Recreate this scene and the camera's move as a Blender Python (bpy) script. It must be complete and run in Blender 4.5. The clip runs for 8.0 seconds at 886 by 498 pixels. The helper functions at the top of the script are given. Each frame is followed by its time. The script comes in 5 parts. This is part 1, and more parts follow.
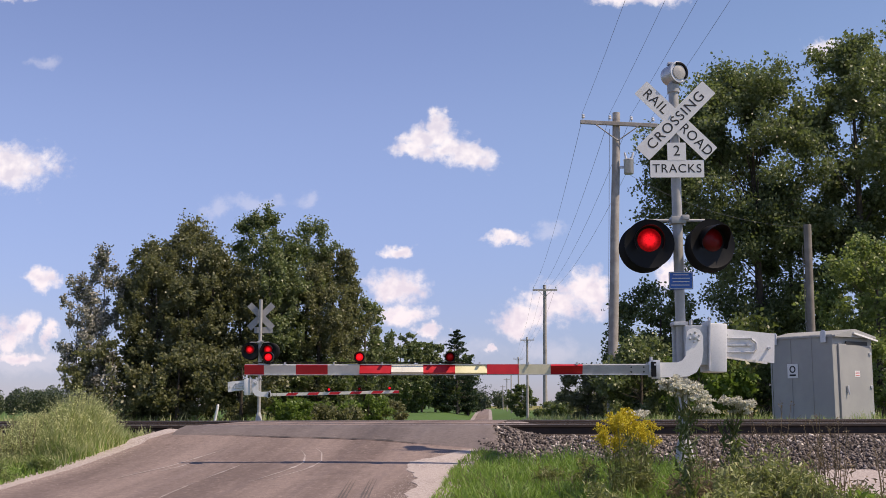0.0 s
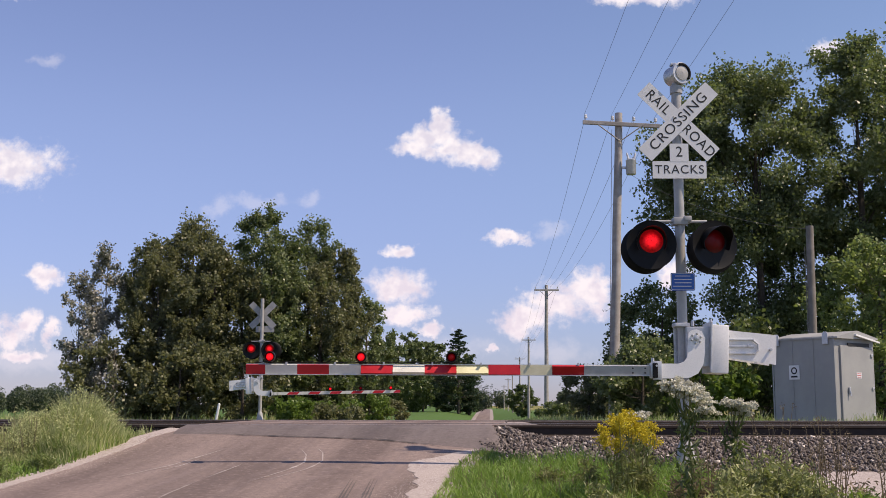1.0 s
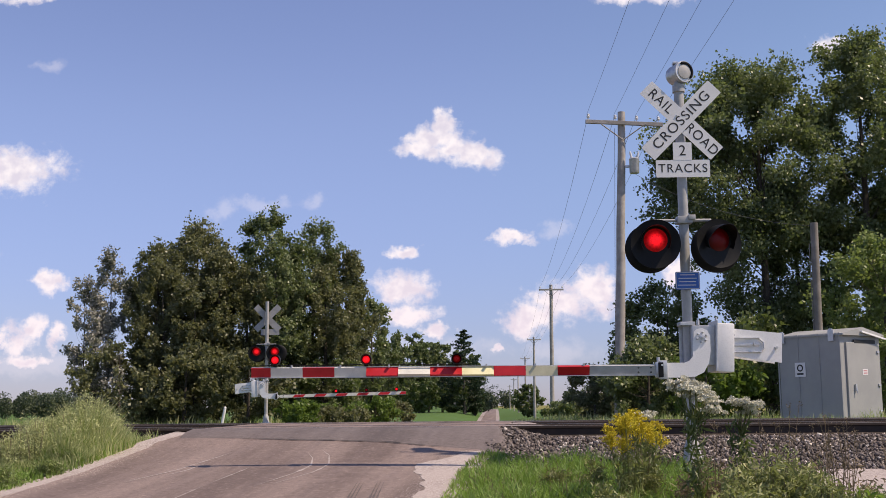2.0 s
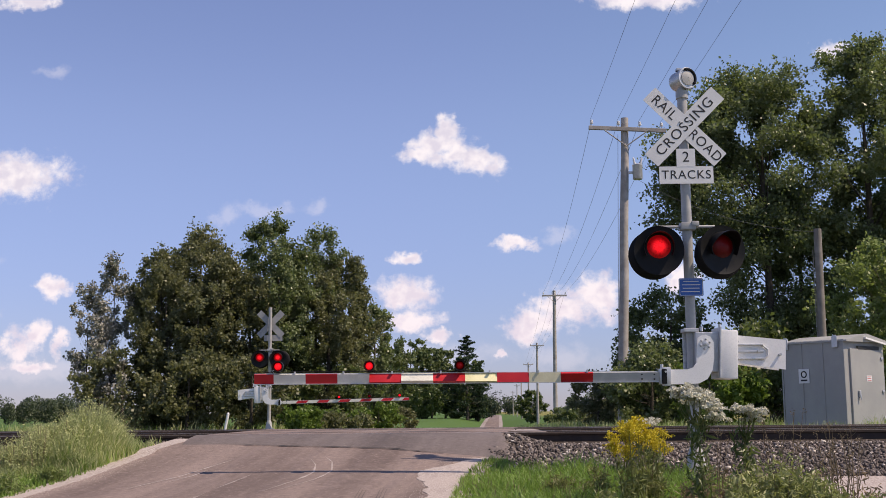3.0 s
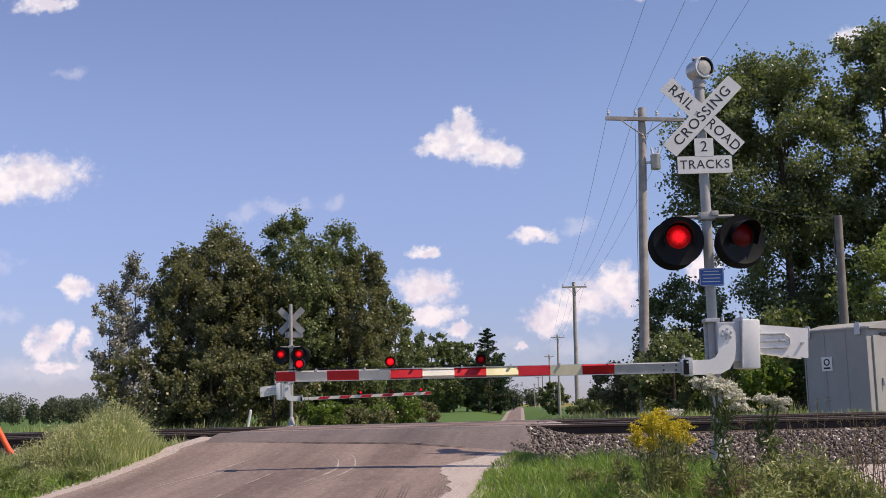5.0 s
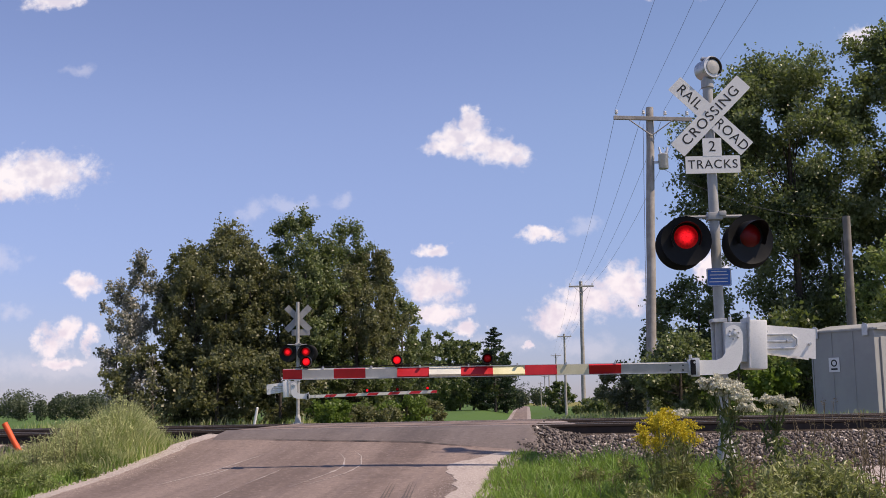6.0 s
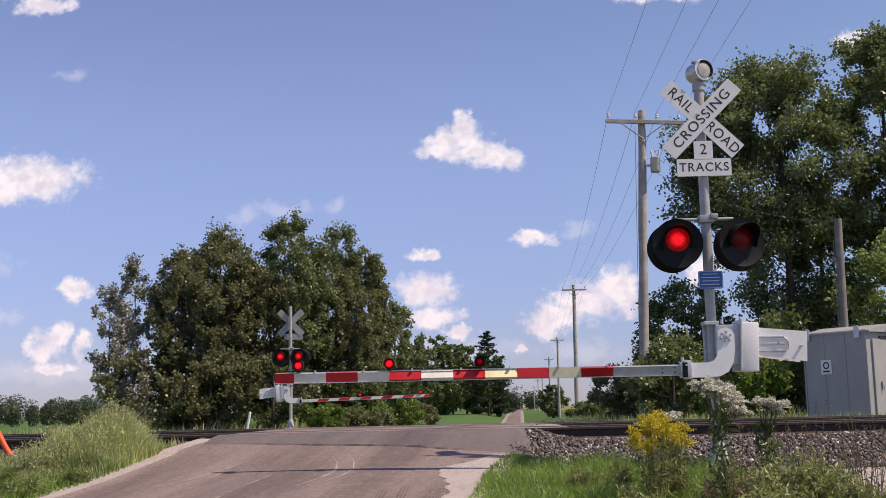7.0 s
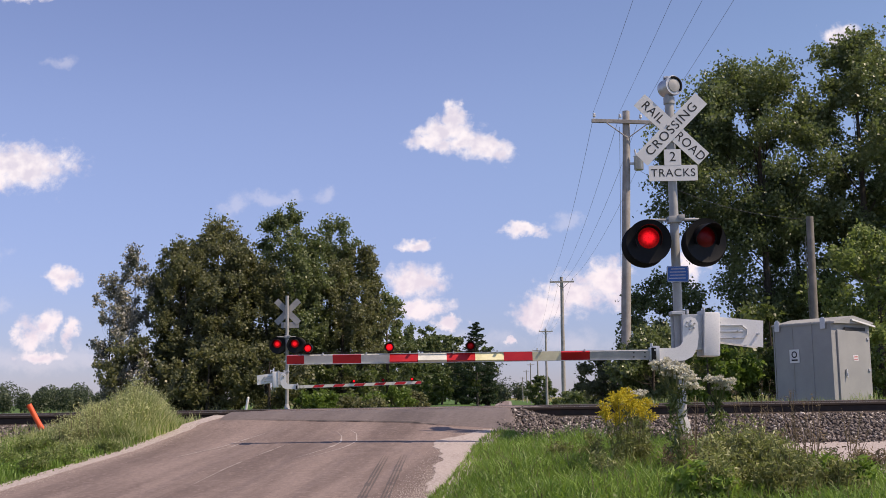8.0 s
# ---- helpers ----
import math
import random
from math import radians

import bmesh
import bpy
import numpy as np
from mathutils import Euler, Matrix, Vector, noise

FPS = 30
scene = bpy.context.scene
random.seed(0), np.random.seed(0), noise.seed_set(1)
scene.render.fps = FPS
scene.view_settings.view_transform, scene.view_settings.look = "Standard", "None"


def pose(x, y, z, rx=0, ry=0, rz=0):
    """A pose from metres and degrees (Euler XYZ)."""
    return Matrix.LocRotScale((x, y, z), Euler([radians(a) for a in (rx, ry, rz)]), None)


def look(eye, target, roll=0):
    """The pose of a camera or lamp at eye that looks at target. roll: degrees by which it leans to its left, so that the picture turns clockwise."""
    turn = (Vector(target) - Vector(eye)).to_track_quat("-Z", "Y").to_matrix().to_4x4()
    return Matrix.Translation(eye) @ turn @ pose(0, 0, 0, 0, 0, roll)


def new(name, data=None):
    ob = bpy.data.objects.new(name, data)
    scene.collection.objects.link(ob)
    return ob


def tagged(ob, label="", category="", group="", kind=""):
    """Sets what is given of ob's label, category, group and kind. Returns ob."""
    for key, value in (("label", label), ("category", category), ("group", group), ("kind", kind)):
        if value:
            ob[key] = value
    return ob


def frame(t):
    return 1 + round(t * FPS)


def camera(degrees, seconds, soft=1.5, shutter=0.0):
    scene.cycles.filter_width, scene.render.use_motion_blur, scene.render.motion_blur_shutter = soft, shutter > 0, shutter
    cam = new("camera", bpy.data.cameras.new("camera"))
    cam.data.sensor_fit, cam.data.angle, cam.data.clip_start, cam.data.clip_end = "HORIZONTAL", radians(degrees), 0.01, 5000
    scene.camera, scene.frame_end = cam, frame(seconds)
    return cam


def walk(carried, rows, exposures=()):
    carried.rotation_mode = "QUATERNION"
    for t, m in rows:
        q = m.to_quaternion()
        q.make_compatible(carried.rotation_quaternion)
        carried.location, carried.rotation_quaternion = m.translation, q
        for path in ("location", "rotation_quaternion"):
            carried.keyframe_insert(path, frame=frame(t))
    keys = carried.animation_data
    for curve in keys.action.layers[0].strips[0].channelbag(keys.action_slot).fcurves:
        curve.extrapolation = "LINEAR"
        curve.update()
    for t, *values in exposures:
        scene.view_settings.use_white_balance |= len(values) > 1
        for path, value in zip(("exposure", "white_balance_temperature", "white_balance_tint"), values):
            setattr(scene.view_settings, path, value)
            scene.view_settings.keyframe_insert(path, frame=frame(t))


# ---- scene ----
cam = camera(42.6, 8.0, soft=0.85)
walk(cam, [
    (0.0, pose(0.000, 0.000, 0.300, 97.850, 0.150, 0.000)),
    (0.5, pose(0.001, 0.004, 0.306, 97.881, 0.040, -0.002)),
    (1.0, pose(-0.001, 0.007, 0.309, 97.828, -0.094, 0.058)),
    (1.5, pose(0.000, 0.008, 0.316, 97.813, 0.398, 0.179)),
    (3.0, pose(-0.000, 0.021, 0.332, 98.150, 0.477, 0.507)),
    (3.5, pose(-0.001, 0.016, 0.336, 98.287, 0.538, 0.656)),
    (4.0, pose(0.005, 0.021, 0.339, 98.125, 1.135, 1.081)),
    (4.5, pose(0.001, 0.023, 0.344, 97.948, 1.504, 1.460)),
    (6.0, pose(-0.003, 0.021, 0.349, 97.775, 1.066, 1.906)),
    (6.5, pose(0.004, 0.023, 0.347, 97.866, 0.923, 1.724)),
    (7.0, pose(0.010, 0.023, 0.341, 97.970, 1.275, 1.576)),
    (7.2, pose(-0.002, -0.010, 0.317, 97.848, 0.900, 1.426)),
    (7.3, pose(-0.015, -0.850, 0.245, 97.650, 1.070, 1.330)),
    (7.4, pose(-0.027, -1.630, 0.177, 97.484, 1.220, 1.249)),
    (7.5, pose(-0.027, -1.645, 0.177, 97.484, 1.220, 1.215)),
    (8.0, pose(-0.028, -1.665, 0.176, 97.505, 0.920, 1.006)),
], [(0.0, 0.0, 7500, 16), (1.5, 0.0, 7500, 16), (4.5, -0.04, 7500, 16), (8.0, -0.03, 7500, 17)])

# ---- light ----
SUN_AZIMUTH, SUN_ELEVATION = 106.0, 54.0      # degrees clockwise from +y, above the horizon
sun_data = bpy.data.lights.new("sun", "SUN")
sun_data.energy, sun_data.angle, sun_data.color = 4.95, radians(0.55), (1.0, 0.91, 0.79)
sun = new("sun", sun_data)
sun_dir = Vector((math.sin(radians(SUN_AZIMUTH)) * math.cos(radians(SUN_ELEVATION)),
                  math.cos(radians(SUN_AZIMUTH)) * math.cos(radians(SUN_ELEVATION)), math.sin(radians(SUN_ELEVATION))))
sun.matrix_world = look(sun_dir * 60, (0, 0, 0))


class Nodes:
    """Short hand for node trees."""

    def __init__(self, tree):
        self.t = tree

    def add(self, kind, **inputs):
        n = self.t.nodes.new(kind)
        for k, v in inputs.items():
            self.put(n, k, v)
        return n

    def put(self, n, key, v):
        s = n.inputs[int(key[1:])] if key[0] == "i" and key[1:].isdigit() else n.inputs[key.replace("_", " ")]
        if isinstance(v, bpy.types.NodeSocket):
            self.t.links.new(v, s)
        else:
            s.default_value = v

    def math(self, op, a, b=0.0, c=0.0, clamp=False):
        n = self.t.nodes.new("ShaderNodeMath")
        n.operation, n.use_clamp = op, clamp
        for i, v in enumerate((a, b, c)):
            self.put(n, f"i{i}", v)
        return n.outputs[0]

    def vec(self, op, a, b=(0, 0, 0)):
        n = self.t.nodes.new("ShaderNodeVectorMath")
        n.operation = op
        self.put(n, "i0", a)
        self.put(n, "i1", b)
        return n.outputs["Value"] if op in ("LENGTH", "DOT_PRODUCT", "DISTANCE") else n.outputs[0]

    def noise(self, vector, scale, detail=4.0, rough=0.55):
        n = self.add("ShaderNodeTexNoise", Scale=scale, Detail=detail, Roughness=rough)
        if vector is not None:
            self.put(n, "Vector", vector)
        return n

    def ramp(self, fac, stops):
        n = self.t.nodes.new("ShaderNodeValToRGB")
        e = n.color_ramp.elements
        while len(e) < len(stops):
            e.new(0.5)
        for el, (p, c) in zip(e, stops):
            el.position, el.color = p, (*c, 1) if len(c) == 3 else c
        self.put(n, "Fac", fac)
        return n.outputs[0]

    def mix(self, fac, a, b, blend="MIX"):
        n = self.t.nodes.new("ShaderNodeMix")
        n.data_type, n.blend_type = "RGBA", blend
        self.put(n, "i0", fac)
        for i, v in ((6, a), (7, b)):
            self.put(n, f"i{i}", (*v, 1) if isinstance(v, tuple) and len(v) == 3 else v)
        return n.outputs[2]

    def smooth(self, v, lo, hi, out_lo=0.0, out_hi=1.0):
        n = self.t.nodes.new("ShaderNodeMapRange")
        n.interpolation_type = "SMOOTHSTEP"
        for i, x in enumerate((v, lo, hi, out_lo, out_hi)):
            self.put(n, f"i{i}", x)
        return n.outputs[0]


# fair-weather cumulus: direction (x/y, z/y) and half sizes of each cloud over the fields
HIGH_CLOUDS = (
    (-0.003, 0.252, 0.018, 0.016), (-0.014, 0.238, 0.034, 0.013), (-0.028, 0.228, 0.024, 0.009), (0.024, 0.221, 0.026, 0.014),
    (0.004, 0.228, 0.030, 0.011), (-0.402, 0.214, 0.066, 0.026), (-0.429, 0.200, 0.040, 0.015), (0.058, 0.149, 0.020, 0.008),
    (-0.039, 0.137, 0.017, 0.006), (-0.385, 0.378, 0.035, 0.011), (0.179, 0.376, 0.060, 0.014),
    (0.346, 0.321, 0.021, 0.012),
)
LOW_CLOUDS = (
    (-0.041, 0.104, 0.030, 0.019), (-0.035, 0.080, 0.031, 0.011), (-0.013, 0.065, 0.017, 0.006), (-0.351, 0.113, 0.018, 0.011),
    (-0.384, 0.062, 0.016, 0.016), (-0.368, 0.070, 0.014, 0.015), (-0.344, 0.064, 0.009, 0.015), (-0.372, 0.045, 0.026, 0.007), (0.069, 0.075, 0.025, 0.019), (0.097, 0.089, 0.034, 0.024),
    (0.130, 0.099, 0.025, 0.023), (0.039, 0.049, 0.008, 0.005), (0.200, 0.114, 0.018, 0.018),
)
THIN_CLOUDS = (
    (-0.169, 0.180, 0.028, 0.008), (-0.121, 0.182, 0.012, 0.009), (-0.362, 0.310, 0.013, 0.006), (0.096, 0.045, 0.030, 0.012),
    (-0.436, 0.136, 0.030, 0.012), (-0.413, 0.090, 0.015, 0.007), (-0.204, 0.173, 0.012, 0.010), (0.10, 0.155, 0.016, 0.008),
    (-0.03, 0.05, 0.08, 0.012), (-0.36, 0.04, 0.10, 0.012),
)


def make_world():
    w = bpy.data.worlds.new("sky")
    scene.world = w
    w.use_nodes = True
    t = w.node_tree
    t.nodes.clear()
    n = Nodes(t)
    sky = t.nodes.new("ShaderNodeTexSky")
    sky.sky_type, sky.sun_disc = "NISHITA", False
    sky.sun_elevation, sky.sun_rotation = radians(SUN_ELEVATION), radians(SUN_AZIMUTH)
    sky.altitude, sky.air_density, sky.dust_density, sky.ozone_density = 200, 1.0, 0.25, 2.4
    co = n.add("ShaderNodeTexCoord").outputs["Generated"]
    sep = n.add("ShaderNodeSeparateXYZ", Vector=co)
    ahead = n.math("MAXIMUM", sep.outputs[1], 0.02)
    u, v = n.math("DIVIDE", sep.outputs[0], ahead), n.math("DIVIDE", sep.outputs[2], ahead)
    uv = n.add("ShaderNodeCombineXYZ", X=u, Y=v).outputs[0]
    warp = n.vec("SUBTRACT", n.noise(uv, 30.0, 5.0, 0.62).outputs["Color"], (0.5, 0.5, 0.5))
    uvw = n.vec("ADD", uv, n.vec("MULTIPLY", warp, (0.050, 0.030, 0)))

    def field(clouds):
        best = None
        for cu, cv, ru, rv in clouds:
            d = n.vec("MULTIPLY", n.vec("SUBTRACT", uvw, (cu, cv, 0)), (1 / ru, 1 / rv, 0))
            best = n.vec("LENGTH", d) if best is None else n.math("SMOOTH_MIN", best, n.vec("LENGTH", d), 0.25)
        return best

    fine = n.noise(uv, 85.0, 5.0, 0.58).outputs[0]
    near = n.math("ADD", field(HIGH_CLOUDS + LOW_CLOUDS), n.math("MULTIPLY", n.math("SUBTRACT", fine, 0.5), -1.25))
    thick = n.smooth(near, 1.10, 0.34)
    thin = n.smooth(n.math("ADD", field(THIN_CLOUDS), n.math("MULTIPLY", n.math("SUBTRACT", fine, 0.5), -1.6)), 1.3, 0.2, 0.0, 0.25)
    front = n.smooth(sep.outputs[1], 0.05, 0.2)
    behind = n.smooth(n.noise(co, 3.2, 6.0, 0.6).outputs[0], 0.58, 0.72)
    behind = n.math("MULTIPLY", behind, n.smooth(sep.outputs[2], 0.0, 0.15))
    cover = n.math("MULTIPLY", n.math("MAXIMUM", thick, thin), front)
    cover = n.math("MAXIMUM", cover, n.math("MULTIPLY", behind, n.math("SUBTRACT", 1.0, front)))
    # sunlit tops, lilac-grey hearts and bases
    shade = n.smooth(n.math("ADD", n.noise(uv, 46.0, 3.0, 0.5).outputs[0], n.math("MULTIPLY", near, 0.16)), 0.42, 0.66)
    low = n.smooth(v, 0.02, 0.22)
    lit = n.mix(low, (7.2, 7.1, 8.2), (7.3, 7.5, 8.5))
    grey = n.mix(low, (6.1, 5.9, 7.3), (5.5, 5.7, 7.2))
    cloud = n.mix(shade, grey, lit)
    haze = n.mix(n.smooth(sep.outputs[2], -0.02, 0.27), (0.51, 0.57, 0.97), n.mix(n.smooth(u, -0.1, 0.35), (1.055, 1.010, 1.255), (1.000, 1.030, 1.200)))
    tinted = n.mix(1.0, sky.outputs[0], haze, "MULTIPLY")
    colour = n.mix(cover, tinted, cloud)
    bg = n.add("ShaderNodeBackground", Color=colour, Strength=0.128)
    out = n.add("ShaderNodeOutputWorld", Surface=bg.outputs[0])


make_world()

# ---- materials ----
MATS = {}


def material(name, build):
    m = bpy.data.materials.new(name)
    m.use_nodes = True
    t = m.node_tree
    t.nodes.clear()
    n = Nodes(t)
    out = n.add("ShaderNodeOutputMaterial")
    n.t.links.new(build(n), out.inputs["Surface"])
    MATS[name] = m
    return m


def place(n):
    return n.add("ShaderNodeTexCoord").outputs["Object"]


def world_place(n):
    return n.add("ShaderNodeNewGeometry").outputs["Position"]


def bump(n, height, strength=0.4, distance=0.01):
    return n.add("ShaderNodeBump", Strength=strength, Distance=distance, Height=height).outputs[0]


def surface(n, colour, rough=0.6, metal=0.0, normal=None, spec=0.5):
    p = n.add("ShaderNodeBsdfPrincipled", Roughness=rough, Metallic=metal)
    n.put(p, "Specular IOR Level", spec)
    n.put(p, "Base Color", (*colour, 1) if isinstance(colour, tuple) else colour)
    if normal is not None:
        n.put(p, "Normal", normal)
    return p.outputs[0]


def worn(name, a, b, rough=0.5, metal=0.0, scale=6.0, grain=60.0, relief=0.15, spec=0.5):
    """Paint, metal or wood with stains at one scale and grain at another."""
    def build(n):
        p = place(n)
        big, small = n.noise(p, scale, 5.0, 0.6).outputs[0], n.noise(p, grain, 3.0).outputs[0]
        c = n.mix(n.smooth(big, 0.35, 0.7), a, b)
        c = n.mix(n.smooth(small, 0.45, 0.75, 0, 0.35), c, tuple(x * 0.7 for x in b))
        r = n.smooth(big, 0.2, 0.8, rough - 0.08, rough + 0.12)
        return surface(n, c, r, metal, bump(n, small, relief, 0.004), spec)
    return material(name, build)


def leaf_material(name, dark, light, through_light, gloss=0.45):
    """Leaves: most of them mid-toned, a few pale undersides, drifts of lighter growth."""
    def build(n):
        g = n.add("ShaderNodeNewGeometry")
        pick = n.math("POWER", g.outputs["Random Per Island"], 1.5)
        c = n.mix(pick, dark, light)
        big = n.noise(g.outputs["Position"], 0.55, 3.0).outputs[0]
        c = n.mix(n.smooth(big, 0.35, 0.68, 0, 0.55), c, tuple(x * 1.35 for x in light))
        s = surface(n, c, gloss, spec=0.36)
        tr = n.add("ShaderNodeBsdfTranslucent", Color=(*through_light, 1)).outputs[0]
        return n.add("ShaderNodeMixShader", i0=0.34, i1=s, i2=tr).outputs[0]
    return material(name, build)


def asphalt(name, a, b, crack=0.5):
    def build(n):
        p = world_place(n)
        part_y = n.add("ShaderNodeSeparateXYZ", Vector=p)
        lane = n.math("SUBTRACT", part_y.outputs[0], n.math("MULTIPLY", part_y.outputs[1], 0.124))
        along = n.add("ShaderNodeCombineXYZ", X=lane, Y=n.math("MULTIPLY", part_y.outputs[1], 0.07)).outputs[0]
        wheel = n.noise(along, 1.3, 5.0, 0.62).outputs[0]
        blot = n.noise(p, 0.9, 5.0, 0.65).outputs[0]
        grit = n.noise(p, 70.0, 3.0, 0.7).outputs[0]
        c = n.mix(n.smooth(wheel, 0.36, 0.64), tuple(x * 0.88 for x in a), tuple(x * 1.06 for x in b))
        c = n.mix(n.smooth(blot, 0.5, 0.75, 0, 0.5), c, tuple(x * 1.25 for x in b))
        c = n.mix(n.smooth(grit, 0.35, 0.7, 0, 0.5), c, tuple(x * 0.55 for x in a))
        fleck = n.noise(p, 16.0, 4.0, 0.7).outputs[0]
        c = n.mix(n.smooth(fleck, 0.52, 0.72, 0, 0.55), c, tuple(x * 1.4 for x in b))
        c = n.mix(n.smooth(fleck, 0.48, 0.28, 0, 0.6), c, tuple(x * 0.6 for x in a))
        return surface(n, c, 0.88, normal=bump(n, grit, 0.6, 0.006), spec=0.3)
    return material(name, build)


asphalt("old_asphalt", (0.160, 0.120, 0.108), (0.250, 0.192, 0.172))
asphalt("patch_asphalt", (0.125, 0.103, 0.100), (0.165, 0.138, 0.133))
asphalt("tar", (0.035, 0.032, 0.033), (0.055, 0.050, 0.050))
asphalt("tyre_mark", (0.100, 0.084, 0.082), (0.135, 0.113, 0.110))
asphalt("faded_line", (0.34, 0.29, 0.275), (0.42, 0.37, 0.35))


def gravel(name, tones, blotch):
    """Packed fine stone chips with paler drifts."""
    def build(n):
        p = world_place(n)
        cell = n.add("ShaderNodeTexVoronoi", Vector=p, Scale=55.0)
        blot = n.noise(p, 1.3, 4.0).outputs[0]
        c = n.ramp(n.add("ShaderNodeSeparateXYZ", Vector=cell.outputs["Color"]).outputs[0], list(zip((0.0, 0.5, 1.0), tones)))
        c = n.mix(n.smooth(blot, 0.4, 0.7, 0, 0.5), c, blotch)
        return surface(n, c, 0.9, normal=bump(n, cell.outputs["Distance"], 0.5, 0.01), spec=0.3)
    return material(name, build)


gravel("fine_gravel", ((0.19, 0.155, 0.145), (0.29, 0.245, 0.23), (0.38, 0.33, 0.31)), (0.34, 0.285, 0.265))
gravel("pale_gravel", ((0.27, 0.225, 0.210), (0.36, 0.310, 0.29), (0.46, 0.405, 0.38)), (0.42, 0.360, 0.335))


def stone_build(n):
    g = n.add("ShaderNodeNewGeometry")
    c = n.ramp(g.outputs["Random Per Island"],
               [(0.0, (0.045, 0.038, 0.036)), (0.5, (0.130, 0.108, 0.100)), (0.9, (0.24, 0.205, 0.19)), (0.98, (0.55, 0.50, 0.46))])
    d = n.noise(g.outputs["Position"], 40.0, 3.0).outputs[0]
    c = n.mix(n.smooth(d, 0.4, 0.7, 0, 0.4), c, (0.10, 0.085, 0.08))
    return surface(n, c, 0.85, spec=0.35)


material("ballast_stone", stone_build)


def ground_build(n):
    p = world_place(n)
    y = n.add("ShaderNodeSeparateXYZ", Vector=p)
    big, small = n.noise(p, 0.25, 5.0, 0.6).outputs[0], n.noise(p, 9.0, 4.0, 0.7).outputs[0]
    c = n.mix(n.smooth(big, 0.35, 0.65), (0.060, 0.095, 0.022), (0.105, 0.120, 0.034))
    c = n.mix(n.smooth(small, 0.4, 0.7, 0, 0.6), c, (0.045, 0.058, 0.018))
    far = n.smooth(y.outputs[1], 48.0, 75.0)
    crop = n.mix(n.noise(n.vec("MULTIPLY", p, (0.02, 0.6, 1)), 1.0, 3.0).outputs[0], (0.050, 0.105, 0.024), (0.085, 0.150, 0.036))
    tan = n.mix(n.smooth(big, 0.4, 0.6), (0.16, 0.16, 0.045), (0.22, 0.20, 0.07))
    crop = n.mix(n.math("MULTIPLY", n.smooth(y.outputs[0], 22.0, 40.0), n.smooth(y.outputs[1], 140, 190)), crop, tan)
    c = n.mix(far, c, crop)
    return surface(n, c, 0.95, normal=bump(n, small, 0.8, 0.03), spec=0.2)


material("grassy_earth", ground_build)
leaf_material("poplar_leaf", (0.032, 0.052, 0.018), (0.202, 0.234, 0.114), (0.20, 0.27, 0.075), 0.38)
leaf_material("sapling_leaf", (0.050, 0.085, 0.022), (0.245, 0.290, 0.105), (0.28, 0.38, 0.09), 0.42)
leaf_material("olive_leaf", (0.034, 0.046, 0.016), (0.195, 0.200, 0.108), (0.26, 0.28, 0.10), 0.40)
leaf_material("dark_leaf", (0.024, 0.040, 0.014), (0.120, 0.150, 0.058), (0.18, 0.25, 0.06), 0.42)
leaf_material("bright_leaf", (0.060, 0.105, 0.018), (0.130, 0.190, 0.040), (0.20, 0.32, 0.05))
leaf_material("silver_leaf", (0.060, 0.066, 0.040), (0.50, 0.48, 0.44), (0.22, 0.25, 0.14), 0.4)
leaf_material("needle", (0.010, 0.026, 0.012), (0.028, 0.052, 0.024), (0.03, 0.06, 0.02))
leaf_material("far_leaf", (0.040, 0.060, 0.036), (0.125, 0.150, 0.090), (0.09, 0.13, 0.06))
leaf_material("grass_blade", (0.062, 0.125, 0.020), (0.225, 0.330, 0.075), (0.28, 0.45, 0.07), 0.48)
leaf_material("weed_blade", (0.220, 0.255, 0.105), (0.560, 0.565, 0.300), (0.50, 0.56, 0.24), 0.6)
leaf_material("dry_stem", (0.13, 0.095, 0.06), (0.27, 0.21, 0.14), (0.2, 0.16, 0.09), 0.7)
leaf_material("weed_leaf", (0.055, 0.075, 0.022), (0.260, 0.265, 0.110), (0.30, 0.34, 0.10), 0.5)
leaf_material("bush_leaf", (0.050, 0.075, 0.022), (0.360, 0.375, 0.170), (0.30, 0.36, 0.10), 0.45)
leaf_material("goldenrod", (0.50, 0.40, 0.03), (0.80, 0.68, 0.07), (0.5, 0.4, 0.03), 0.7)
leaf_material("white_bloom", (0.56, 0.54, 0.42), (0.86, 0.85, 0.74), (0.4, 0.4, 0.33), 0.8)
worn("bark", (0.055, 0.045, 0.036), (0.095, 0.08, 0.065), 0.9, scale=9, grain=40, relief=0.8)
worn("pole_wood", (0.30, 0.275, 0.25), (0.44, 0.41, 0.38), 0.85, scale=3, grain=45, relief=0.5)
worn("stub_wood", (0.17, 0.155, 0.135), (0.26, 0.24, 0.215), 0.9, scale=3, grain=45, relief=0.5)
worn("tie_wood", (0.05, 0.042, 0.037), (0.09, 0.076, 0.066), 0.9, scale=5, grain=50, relief=0.6)
worn("silver_paint", (0.36, 0.355, 0.34), (0.45, 0.445, 0.43), 0.45, 0.15, scale=5, relief=0.1)
worn("galvanised", (0.50, 0.51, 0.52), (0.62, 0.63, 0.64), 0.40, 0.55, scale=12, relief=0.1)
worn("white_paint", (0.78, 0.78, 0.77), (0.84, 0.84, 0.83), 0.40, scale=3, relief=0.05)
worn("grey_cabinet", (0.31, 0.315, 0.305), (0.36, 0.365, 0.35), 0.5, 0.0, scale=1.6, relief=0.08)
worn("sign_white", (0.74, 0.74, 0.74), (0.80, 0.80, 0.79), 0.45, scale=4, grain=120, relief=0.04)
worn("sign_back", (0.30, 0.30, 0.30), (0.38, 0.38, 0.38), 0.50, 0.1, scale=4, relief=0.05)
